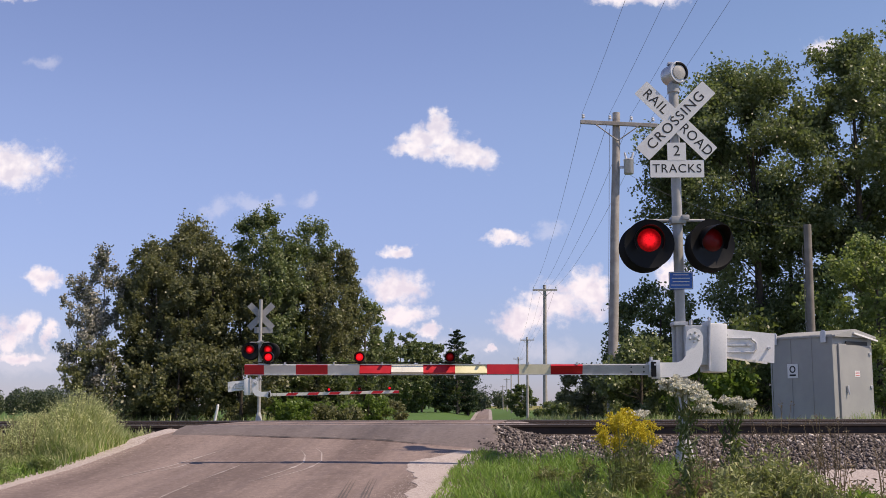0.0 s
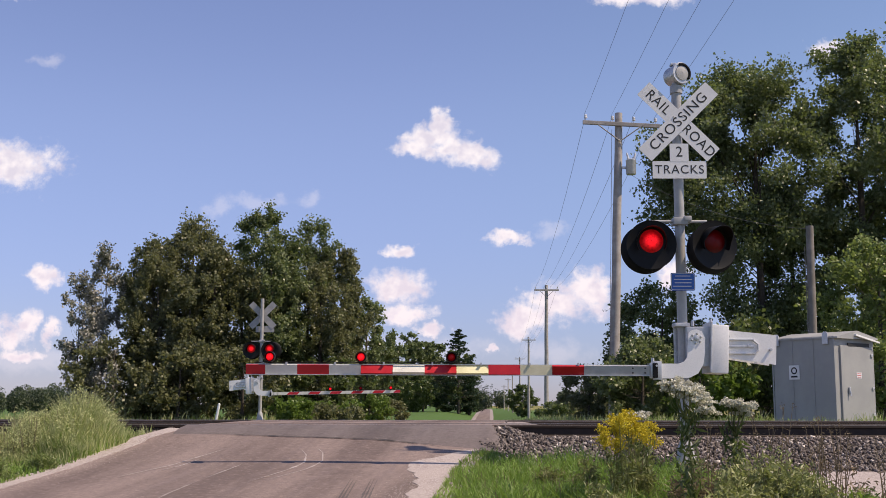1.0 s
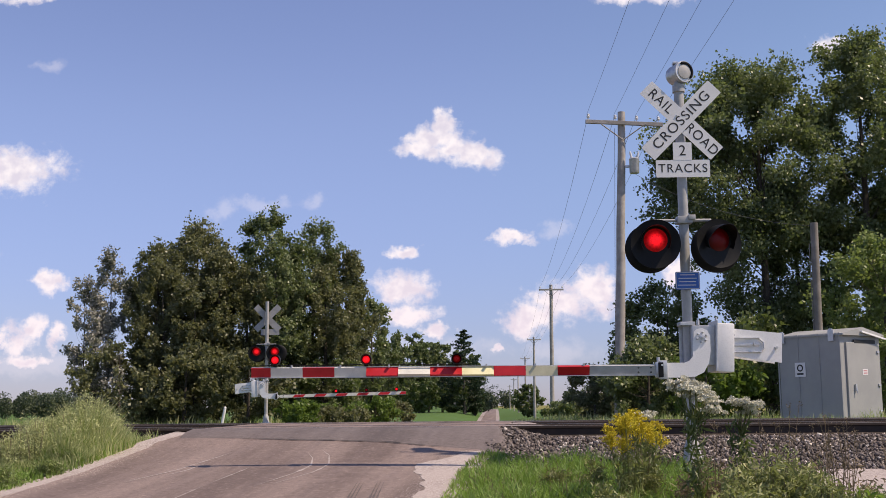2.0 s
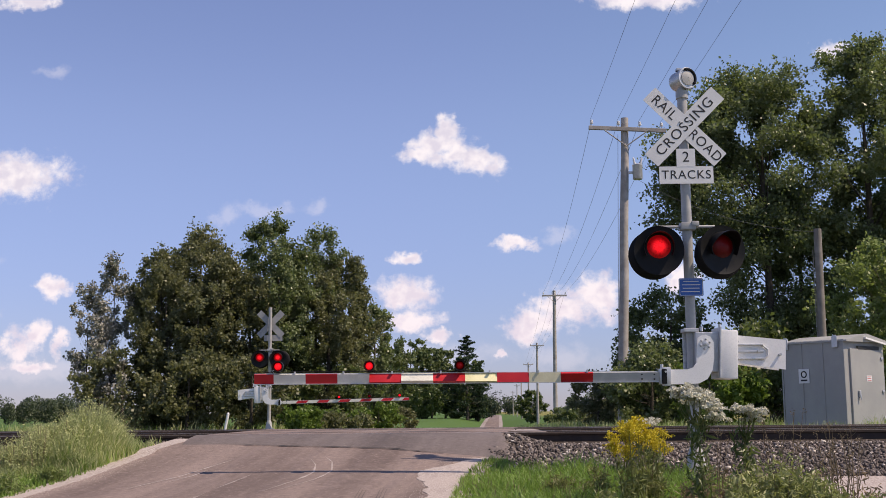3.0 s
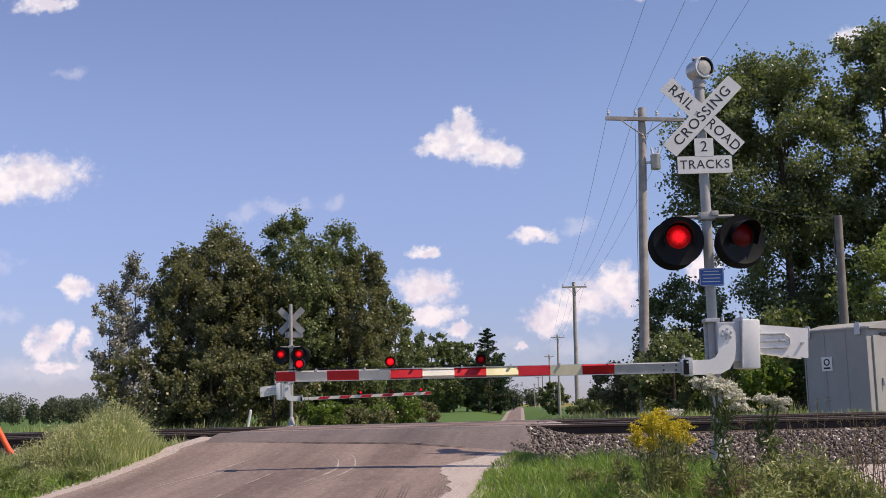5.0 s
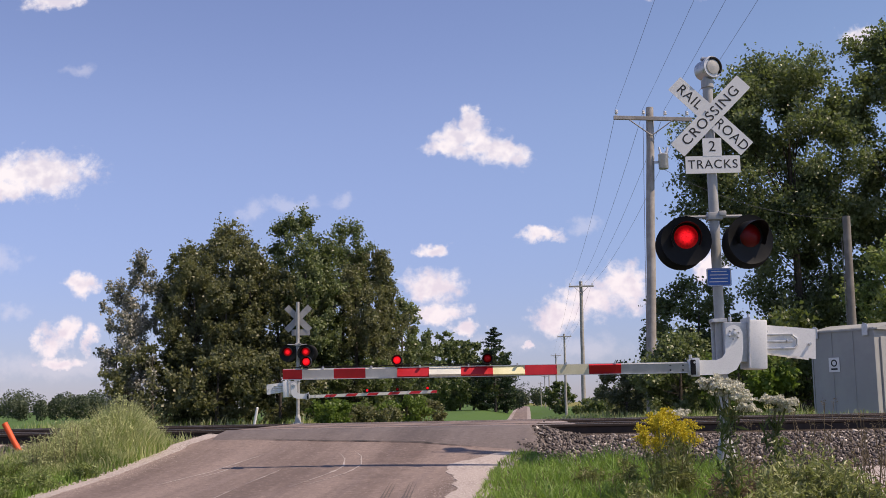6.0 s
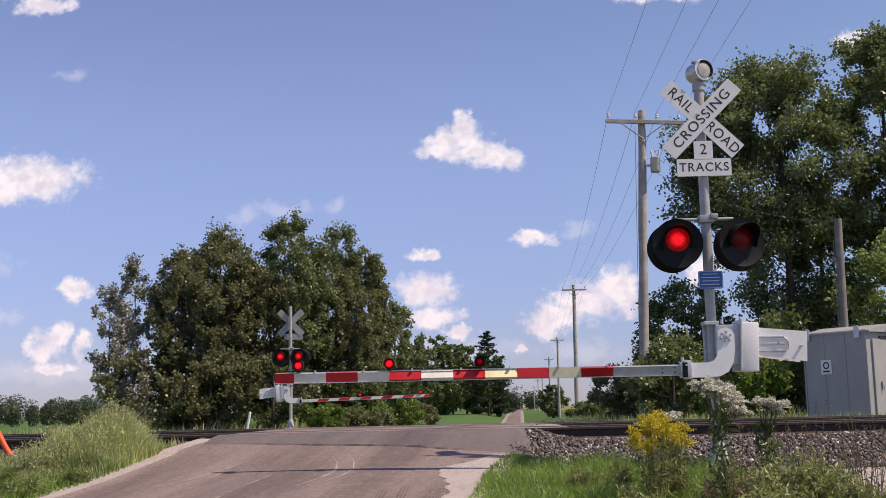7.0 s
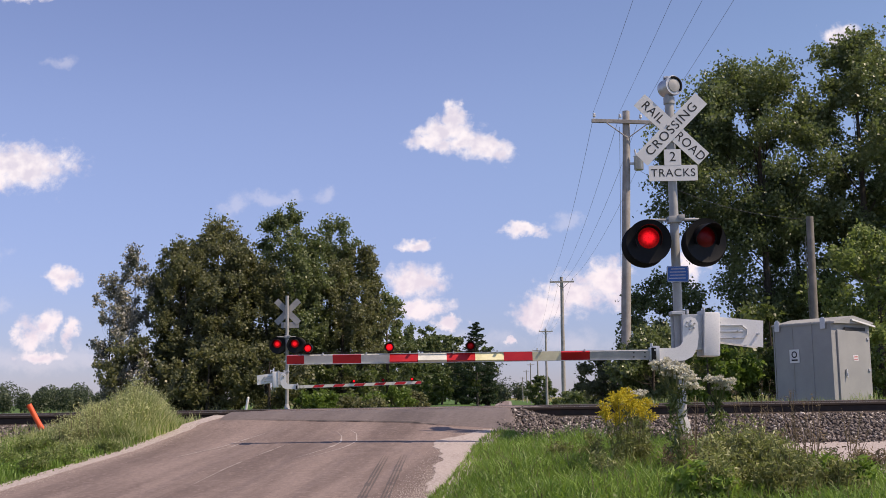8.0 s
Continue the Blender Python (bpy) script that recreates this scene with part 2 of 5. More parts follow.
worn("black_paint", (0.006, 0.006, 0.0065), (0.011, 0.011, 0.0115), 0.5, scale=5, relief=0.1, spec=0.22)
worn("sign_black", (0.012, 0.012, 0.013), (0.02, 0.02, 0.02), 0.55, scale=8, relief=0.03)
worn("sign_blue", (0.020, 0.105, 0.40), (0.028, 0.125, 0.44), 0.42, scale=8, relief=0.03)
worn("white_sheeting", (0.66, 0.645, 0.56), (0.76, 0.74, 0.65), 0.42, scale=5, grain=90, relief=0.04)
worn("grey_sheeting", (0.40, 0.40, 0.395), (0.50, 0.50, 0.49), 0.45, scale=5, grain=90, relief=0.04)
worn("cream_sheeting", (0.62, 0.58, 0.40), (0.70, 0.66, 0.47), 0.42, scale=5, grain=90, relief=0.04)
# yellow tint, made brighter than the white for the arm's sunlit gleam
worn("yellow_sheeting", (0.80, 0.74, 0.42), (0.86, 0.81, 0.50), 0.42, scale=5, grain=90, relief=0.04)
worn("red_sheeting", (0.50, 0.010, 0.016), (0.58, 0.013, 0.020), 0.42, scale=5, grain=90, relief=0.04)
worn("rail_steel", (0.036, 0.026, 0.022), (0.062, 0.044, 0.036), 0.75, 0.3, scale=7, grain=50, relief=0.4)
worn("rail_head", (0.42, 0.41, 0.40), (0.52, 0.51, 0.50), 0.28, 0.9, scale=4, relief=0.05)
worn("orange_plastic", (0.80, 0.085, 0.018), (0.86, 0.12, 0.03), 0.45, scale=6, relief=0.03)
worn("post_white", (0.72, 0.72, 0.70), (0.80, 0.80, 0.78), 0.5, scale=8, relief=0.05)
worn("wire_metal", (0.10, 0.10, 0.11), (0.16, 0.16, 0.17), 0.5, 0.4, scale=8, relief=0.0)
worn("porcelain", (0.60, 0.60, 0.60), (0.72, 0.72, 0.72), 0.25, scale=8, relief=0.0)
worn("roof_shingle", (0.15, 0.145, 0.15), (0.21, 0.20, 0.21), 0.85, scale=2, grain=9, relief=0.2)
worn("siding", (0.55, 0.54, 0.52), (0.62, 0.61, 0.59), 0.7, scale=2, grain=20, relief=0.1)
worn("window_dark", (0.02, 0.025, 0.03), (0.04, 0.045, 0.05), 0.12, scale=2, relief=0.0)
worn("yellow_plastic", (0.72, 0.55, 0.03), (0.78, 0.6, 0.05), 0.5, scale=6, relief=0.03)


def lamp_glow(name, strength, core):
    """A red roundel lit from behind: brightest in the middle of the lens."""
    def build(n):
        p = place(n)
        r = n.vec("LENGTH", n.vec("MULTIPLY", p, (1, 0, 1)))
        rings = n.math("MULTIPLY", n.math("SINE", n.math("MULTIPLY", n.noise(p, 30.0, 2.0).outputs[0], 14.0)), 0.25)
        glow = n.math("MULTIPLY", n.smooth(r, core, core * 0.15, 0.12, 1.0), n.math("ADD", rings, 1.0))
        b = n.add("ShaderNodeBsdfPrincipled", Roughness=0.35)
        n.put(b, "Base Color", (0.06, 0.002, 0.003, 1))
        n.put(b, "Specular IOR Level", 0.2)
        n.put(b, "Emission Color", (1.0, 0.012, 0.022, 1))
        n.put(b, "Emission Strength", n.math("MULTIPLY", glow, strength))
        return b.outputs[0]
    return material(name, build)


lamp_glow("lens_lit", 1.15, 0.13)
lamp_glow("lens_dim", 0.02, 0.17)
lamp_glow("small_lens_lit", 1.7, 0.06)
lamp_glow("small_lens_dim", 0.12, 0.06)


# ---- building helpers ----
class Shape:
    """Collects faces of one mesh."""

    def __init__(self):
        self.v, self.f = [], []

    def poly(self, points, faces):
        k = len(self.v)
        self.v += [tuple(p) for p in points]
        self.f += [tuple(k + i for i in face) for face in faces]
        return self

    def box(self, centre, size, turn=None, edge=0.0):
        """A box with its edges chamfered by edge."""
        hx, hy, hz = (s / 2 for s in size)
        bm = bmesh.new()
        bmesh.ops.create_cube(bm, size=1.0, matrix=Matrix.Diagonal((2 * hx, 2 * hy, 2 * hz, 1)))
        if edge:
            bmesh.ops.bevel(bm, geom=bm.edges[:], offset=edge, segments=2, affect="EDGES", profile=0.6)
        m = Matrix.Translation(centre) @ (turn.to_4x4() if turn is not None else Matrix())
        bm.verts.index_update()
        self.poly([m @ v.co for v in bm.verts], [[v.index for v in f.verts] for f in bm.faces])
        bm.free()
        return self

    def tube(self, points, radii, n=10, caps=True):
        """A round bar through points."""
        pts = [Vector(p) for p in points]
        k = len(self.v)
        side = None
        for i, p in enumerate(pts):
            d = (pts[min(i + 1, len(pts) - 1)] - pts[max(i - 1, 0)]).normalized()
            if side is None:
                side = d.orthogonal().normalized()
            side = (side - d * side.dot(d)).normalized()
            up = d.cross(side)
            r = radii[i] if isinstance(radii, (list, tuple)) else radii
            for j in range(n):
                a = 2 * math.pi * j / n
                self.v.append(tuple(p + side * (r * math.cos(a)) + up * (r * math.sin(a))))
        for i in range(len(pts) - 1):
            for j in range(n):
                a, b = k + i * n + j, k + i * n + (j + 1) % n
                self.f.append((a, b, b + n, a + n))
        if caps:
            self.f.append(tuple(range(k + n - 1, k - 1, -1)))
            e = k + (len(pts) - 1) * n
            self.f.append(tuple(range(e, e + n)))
        return self

    def lathe(self, profile, m=None, n=24):
        """Turns (radius, height) pairs about local z, placed by m."""
        m = m or Matrix()
        k = len(self.v)
        for r, h in profile:
            for j in range(n):
                a = 2 * math.pi * j / n
                self.v.append(tuple(m @ Vector((r * math.cos(a), r * math.sin(a), h))))
        for i in range(len(profile) - 1):
            for j in range(n):
                a, b = k + i * n + j, k + i * n + (j + 1) % n
                self.f.append((a, b, b + n, a + n))
        return self

    def slab(self, outline, thick, m=None):
        """An outline in local x, z given depth along local y, placed by m."""
        m = m or Matrix()
        k = len(outline)
        pts = [m @ Vector((x, 0, z)) for x, z in outline] + [m @ Vector((x, thick, z)) for x, z in outline]
        return self.poly(pts, [tuple(range(k)), tuple(range(2 * k - 1, k - 1, -1))] +
                         [(i, i + k, (i + 1) % k + k, (i + 1) % k) for i in range(k)])

    def mesh(self, name, mat, smooth=False):
        me = bpy.data.meshes.new(name)
        me.from_pydata(self.v, [], self.f)
        if mat:
            me.materials.append(MATS[mat])
        bm = bmesh.new()
        bm.from_mesh(me)
        bmesh.ops.recalc_face_normals(bm, faces=bm.faces[:])
        bm.to_mesh(me)
        bm.free()
        if smooth:
            me.shade_smooth()
            me.set_sharp_from_angle(angle=radians(38))
        return me


def part(name, shape, mat, parent, label="", smooth=False):
    ob = new(name, shape.mesh(name, mat, smooth))
    ob.parent = parent
    return tagged(ob, label)


def lens_part(name, radius, mat, parent, at, bulge=0.03, label=""):
    """A domed lens about its own origin, facing -y."""
    s = Shape().lathe([(radius, 0), (radius * 0.85, bulge * 0.45), (radius * 0.5, bulge * 0.85), (0.004, bulge)], pose(0, 0, 0, 90), 28)
    ob = part(name, s, mat, parent, label, True)
    ob.location = at
    return ob


def thing(name, at, label, category, group="", kind=""):
    e = new(name)
    e.empty_display_size = 0.2
    e.matrix_world = at if isinstance(at, Matrix) else Matrix.Translation(at)
    return tagged(e, label, category, group, kind)


def structure(name, shape, mat, label, category, smooth=False):
    ob = new(name, shape.mesh(name, mat, smooth))
    return tagged(ob, label, category, "", "structure")


def raw_mesh(name, verts, quads, mat):
    """A mesh from arrays of vertices and of quads or triangles, all of one size."""
    me = bpy.data.meshes.new(name)
    verts, quads = np.asarray(verts, np.float32), np.asarray(quads, np.int32)
    k = quads.shape[1]
    me.vertices.add(len(verts))
    me.vertices.foreach_set("co", verts.ravel())
    me.loops.add(quads.size)
    me.loops.foreach_set("vertex_index", quads.ravel())
    me.polygons.add(len(quads))
    me.polygons.foreach_set("loop_start", np.arange(0, quads.size, k, dtype=np.int32))
    me.polygons.foreach_set("loop_total", np.full(len(quads), k, np.int32))
    me.update(calc_edges=True)
    me.materials.append(MATS[mat])
    return me


def unit(rng, n):
    d = rng.normal(size=(n, 3))
    return d / np.linalg.norm(d, axis=1)[:, None]


def leaves(rng, centres, size, droop=0.25, narrow=0.75):
    """Pointed leaves, one quad each, turned at random."""
    n = len(centres)
    a = unit(rng, n)
    a[:, 2] -= droop
    a /= np.linalg.norm(a, axis=1)[:, None]
    b = np.cross(a, unit(rng, n))
    b /= np.linalg.norm(b, axis=1)[:, None] + 1e-9
    fold = np.cross(a, b)
    s = (size * rng.uniform(0.65, 1.35, n))[:, None]
    base, tip = centres - a * s * 0.5, centres + a * s * 0.5
    mid = centres - a * s * 0.08 + fold * s * 0.10
    left, right = mid + b * s * narrow * 0.5, mid - b * s * narrow * 0.5
    v = np.stack([base, right, tip, left], 1).reshape(-1, 3)
    return v, np.arange(4 * n).reshape(-1, 4)


# ---- ground ----
ROAD_PROFILE = [(-60, -1.6), (-10, -1.52), (3, -1.32), (8, -0.975), (11.9, -0.67), (14.7, -0.45), (16.3, -0.23), (17.4, -0.045), (18.0, 0.0),
                (23.8, 0.0), (26, -0.06), (30, -0.17), (44, -0.34), (70, -0.95), (110, -1.75), (170, -2.6), (236, -3.0), (300, -2.4),
                (360, -1.75), (460, -1.3), (600, -1.4), (4000, -1.4)]
ROAD_CENTRE = [(-60, -11.6), (0, -4.10), (11.9, -2.62), (14.7, -2.28), (16.6, -1.92), (17.6, -1.60), (24, -1.25), (44, -0.55), (236, 7.75), (460, 16.8), (4000, 160)]
ROAD_HALF = [(-60, 2.57), (11.9, 2.57), (14.7, 2.54), (16.6, 2.48), (17.6, 2.36), (24, 2.6), (30, 2.5), (44, 2.4), (150, 2.1), (4000, 2.1)]
VERGE = [(-60, -1.9), (-5, -1.7), (4, -1.22), (9, -0.86), (12, -0.72), (14.0, -0.64), (14.9, -0.58), (15.4, -0.50), (17.3, -0.22), (24.6, -0.24), (26.8, -0.50),
         (44, -0.45), (70, -1.05), (110, -1.9), (170, -2.75), (236, -3.1), (300, -2.5), (360, -1.9), (460, -1.45), (600, -1.5), (4000, -1.5)]

VERGE_FAR = [(44, -0.45), (70, -0.70), (110, -0.95), (170, -1.2), (236, -1.4), (4000, -1.4)]


def along(table, y):
    xs, zs = zip(*table)
    return float(np.interp(y, xs, zs))


def ground_z(x, y):
    off = abs(x - along(ROAD_CENTRE, y)) - along(ROAD_HALF, y)
    w = min(1.0, max(0.0, off / (0.9 if y < 40 else 4.0)))
    w = w * w * (3 - 2 * w)
    side = along(VERGE, y)
    if y > 44:
        side = along(VERGE_FAR, y)
        w = min(1.0, max(0.0, off / 7.0))
    z = (1 - w) * (along(ROAD_PROFILE, y) - 0.05) + w * side
    if 15.2 < y < 24.8 and off < -0.05:
        z = min(z, along(ROAD_PROFILE, y) - 0.12)
    return z


def grid(name, xs, ys, zfun, mat, label, category):
    v = [(x, y, zfun(x, y)) for y in ys for x in xs]
    w = len(xs)
    q = [(j * w + i, j * w + i + 1, (j + 1) * w + i + 1, (j + 1) * w + i) for j in range(len(ys) - 1) for i in range(w - 1)]
    ob = new(name, raw_mesh(name, v, q, mat))
    ob.data.shade_smooth()
    return tagged(ob, label, category, "", "structure")


def steps(*runs):
    out = []
    for a, b, s in runs:
        out += list(np.arange(a, b, s))
    return out + [runs[-1][1]]


grid("ground", steps((-3000, -400, 400), (-400, -60, 40), (-60, -20, 5), (-20, 20, 0.4), (20, 60, 5), (60, 400, 40), (400, 3000, 400)),
     steps((-300, -20, 40), (-20, 5, 2.5), (5, 30, 0.3), (30, 60, 2), (60, 500, 16), (500, 4000, 500)),
     lambda x, y: ground_z(x, y) - (0.06 if 15.0 < y < 26 else 0.0) + 0.02 * noise.noise((x * 0.7, y * 0.7, 0)),
     "grassy_earth", "grassy verge running out into flat green farm fields", "ground")


def strip(name, ys, left, right, zfun, mat, label, category, across=9, ragged=0.0, depth=0.05):
    """A road-like sheet with thickness at its rim."""
    s = Shape()
    rows = []
    for j, y in enumerate(ys):
        l, r = left(y), right(y)
        l += ragged * (0.5 * noise.noise((0.3, y * 1.1, 2.0)) + 0.5 * noise.noise((7.3, y * 3.1, 2.0)) + 0.2 * noise.noise((7.3, y * 15.0, 2.0)))
        r += ragged * (0.5 * noise.noise((5.3, y * 1.1, 9.0)) + 0.5 * noise.noise((2.3, y * 3.1, 4.0)) + 0.2 * noise.noise((2.3, y * 15.0, 4.0)))
        row = [(l, y, zfun(l, y) - depth)]
        row += [(l + (r - l) * i / (across - 1), y, zfun(l + (r - l) * i / (across - 1), y)) for i in range(across)]
        rows.append(row + [(r, y, zfun(r, y) - depth)])
    w = across + 2
    s.poly([p for row in rows for p in row],
           [(j * w + i, j * w + i + 1, (j + 1) * w + i + 1, (j + 1) * w + i) for j in range(len(ys) - 1) for i in range(w - 1)])
    return structure(name, s, mat, label, category, True)


RAIL_YS = (18.0, 19.435, 22.3, 23.735)


def road_z(x, y):
    c = (x - along(ROAD_CENTRE, y)) / 2.4
    z = along(ROAD_PROFILE, y) - 0.03 * c * c * (0 if 16.5 < y < 26 else 1)
    for ry in RAIL_YS:          # flangeway beside each rail
        if ry + 0.045 < y < ry + 0.125 or ry - 0.06 < y < ry - 0.04:
            z -= 0.05
    return z


road_ys = sorted(set(steps((-60, 5, 5), (5, 26, 0.25), (26, 60, 2), (60, 700, 12)) +
                     [ry + d for ry in RAIL_YS for d in (-0.065, -0.055, -0.04, -0.036, 0.036, 0.05, 0.12, 0.13)]))
strip("road", road_ys, lambda y: along(ROAD_CENTRE, y) - along(ROAD_HALF, y), lambda y: along(ROAD_CENTRE, y) + along(ROAD_HALF, y),
      road_z, "old_asphalt", "worn pinkish-grey asphalt country road with faint tracks", "road", 13, 0.03, 0.16)
strip("gravel_shoulder", steps((3, 16.0, 0.04)), lambda y: along(ROAD_CENTRE, y) + along(ROAD_HALF, y) - (0.20 + 0.12 * max(0, y - 11)) + 0.75 * max(0, y - 15.0),
      lambda y: along(ROAD_CENTRE, y) + along(ROAD_HALF, y) + 0.12, lambda x, y: road_z(min(x, along(ROAD_CENTRE, y) + 2.5), y) + 0.006,
      "pale_gravel", "pale gravel shoulder beside the asphalt", "gravel shoulder", 5, 0.20, 0.012)
strip("gravel_edge", steps((3, 17.4, 0.15)), lambda y: along(ROAD_CENTRE, y) - along(ROAD_HALF, y) - 0.15,
      lambda y: along(ROAD_CENTRE, y) - along(ROAD_HALF, y) + 0.12, lambda x, y: road_z(max(x, along(ROAD_CENTRE, y) - 2.5), y) + 0.006,
      "pale_gravel", "thin pale gravel edge of the asphalt", "gravel edge", 4, 0.025, 0.012)


def patch_front(x):
    return 16.95 - 0.16 * max(0.0, x + 3.4) - 0.22 * max(0.0, x + 0.9) + 0.05 * noise.noise((x * 1.5, 0, 6))


def asphalt_patch():
    s, nx, ny = Shape(), 41, 12
    pts = []
    for i in range(nx):
        x = -4.0 + 4.86 * i / (nx - 1)
        f = patch_front(x)
        for j in range(ny):
            y = f + (17.93 - f) * j / (ny - 1)
            crumble = 0.10 * noise.noise((y * 4.0, 2, 0)) if i == nx - 1 else 0.0
            pts.append((x + crumble, y, road_z(x, y) + (0.010 if j else -0.004) - (0.07 if i == nx - 1 else 0.0)))
    s.poly(pts, [(i * ny + j, (i + 1) * ny + j, (i + 1) * ny + j + 1, i * ny + j + 1) for i in range(nx - 1) for j in range(ny - 1)])
    structure("asphalt_patch", s, "patch_asphalt", "darker asphalt ramp laid against the rails", "asphalt ramp", True)


asphalt_patch()
strip("gravel_pad", steps((11.2, 15.0, 0.2)), lambda y: 3.5 + 0.25 * abs(y - 13.2), lambda y: 9.0, lambda x, y: ground_z(x, y) + 0.03,
      "pale_gravel", "pale bare gravel patch beside the ballast", "gravel", 12, 0.3, 0.05)
for name, side in (("far_shoulder", -1), ("far_shoulder", 1)):
    strip(name, steps((100, 460, 10)), lambda y, s=side: along(ROAD_CENTRE, y) + s * (along(ROAD_HALF, y) - 0.05) - 0.45,
          lambda y, s=side: along(ROAD_CENTRE, y) + s * (along(ROAD_HALF, y) - 0.05) + 0.45, lambda x, y: along(ROAD_PROFILE, y) + 0.02,
          "fine_gravel", "pale gravel edge of the far road", "gravel edge", 3, 0.1, 0.1)
strip("apron", steps((18.3, 25.5, 0.3)), lambda y: 0.7, lambda y: 1.55, lambda x, y: along(ROAD_PROFILE, y) - 0.01,
      "fine_gravel", "pale stony edge of the crossing", "asphalt ramp", 4, 0.08, 0.1)
strip("crossing_edge", steps((17.0, 25.5, 0.3)), lambda y: -4.25 - 0.09 * (y - 17), lambda y: -3.6, lambda x, y: along(ROAD_PROFILE, y) - 0.012 - 0.25 * max(0, -x - 3.95),
      "patch_asphalt", "crumbled asphalt edge of the crossing", "asphalt ramp", 5, 0.15, 0.2)


def tar_line(name, path, width, mat, label, lift=0.004):
    """A thin strip drawn on the road along a path of points, fading to nothing at its ends."""
    s = Shape()
    pts = []
    fine = []
    for (ax, ay), (bx, by) in zip(path, path[1:]):
        k = max(2, int(math.hypot(bx - ax, by - ay) / 0.12))
        fine += [Vector((ax + (bx - ax) * i / k, ay + (by - ay) * i / k)) for i in range(k)]
    fine.append(Vector(path[-1]))
    n = len(fine)
    for i, p in enumerate(fine):
        d = (fine[min(n - 1, i + 1)] - fine[max(0, i - 1)]).normalized()
        w = width * (0.35 + 1.3 * abs(noise.noise((p.x * 5, p.y * 5, 1)))) * min(1.0, 0.1 + 4 * min(i, n - 1 - i) / n)
        for sg in (-1, 1):
            px, py = p.x - d.y * w * sg / 2, p.y + d.x * w * sg / 2
            pts.append((px, py, road_z(px, py) + lift))
    s.poly(pts, [(2 * i, 2 * i + 1, 2 * i + 3, 2 * i + 2) for i in range(n - 1)])
    return structure(name, s, mat, label, "road marking")


tar_line("tar_seam", [(-3.6 + 0.2 * i, patch_front(-3.6 + 0.2 * i) - 0.01) for i in range(20)], 0.05, "tar", "black tar seam where the new asphalt begins", 0.012)
for x0 in (-1.11, -1.075, -1.035, -0.875, -0.84, -0.80):
    tar_line("tyre_mark", [(x0 - 0.02, 9.2), (x0, 11.5), (x0 + 0.02, 13.6)], 0.032, "tyre_mark", "dark rubber tyre mark on the asphalt")
for path in ([(-3.05, 11.2), (-2.95, 12.4), (-2.83, 13.3)], [(-2.80, 13.5), (-2.66, 14.3), (-2.58, 14.8)], [(-2.25, 13.2), (-1.95, 14.2), (-1.80, 14.9), (-1.84, 15.4), (-1.95, 15.8)],
             [(-2.05, 13.4), (-1.72, 14.3), (-1.58, 15.0), (-1.64, 15.6), (-1.78, 16.0)], [(-3.5, 14.2), (-3.2, 15.1)], [(-3.9, 13.6), (-3.4, 14.9), (-3.0, 15.9)]):
    tar_line("faded_line", path, 0.035, "faded_line", "worn pale scrape along the asphalt")


# ---- railway ----
grid("ballast_bed", steps((-60, -20, 4), (-20, 20, 0.4), (20, 60, 4)), steps((14.95, 17.6, 0.2), (17.6, 26.4, 0.8)),
     lambda x, y: ground_z(x, y) - 0.012 + 0.03 * noise.noise((x * 1.7, y * 1.7, 5)), "fine_gravel", "grey crushed-stone railway ballast bed", "ballast")

RAIL = [(-0.072, -0.178), (0.072, -0.178), (0.072, -0.166), (0.012, -0.148), (0.009, -0.052), (0.036, -0.036), (0.036, -0.008), (0.026, 0.0),
        (-0.026, 0.0), (-0.036, -0.008), (-0.036, -0.036), (-0.009, -0.052), (-0.012, -0.148), (-0.072, -0.166)]


def railway(y0, gauge, label):
    t = thing("railway_track", (0, y0, 0), label, "railway track", "railway tracks", "structure")
    turn = pose(0, 0, 0, 0, 0, 90)
    for dy in (0.0, gauge):
        s = Shape().slab(RAIL, 140.0, Matrix.Translation((70, dy, 0.004)) @ turn)
        r = part("rail", s, "rail_steel", t, "rusty brown steel rail")
        part("running_surface", Shape().box((0, dy, 0.0045), (140, 0.046, 0.003)), "rail_head", r, "polished steel running surface")
    tie = Shape().box((0, gauge / 2, -0.27), (0.22, 2.6, 0.17), None, 0.012).mesh("tie", "tie_wood")
    for i in range(-34, 35):
        if not -9.8 < i < 3.2:
            o = new("tie", tie)
            o.parent, o.location, o.rotation_euler = t, (i * 0.52 + random.uniform(-0.03, 0.03), 0, 0), (0, 0, random.uniform(-0.02, 0.02))
    return t


railway(18.0, 1.435, "near rusty railway track on dark timber ties")
railway(22.3, 1.435, "second rusty railway track on dark timber ties")


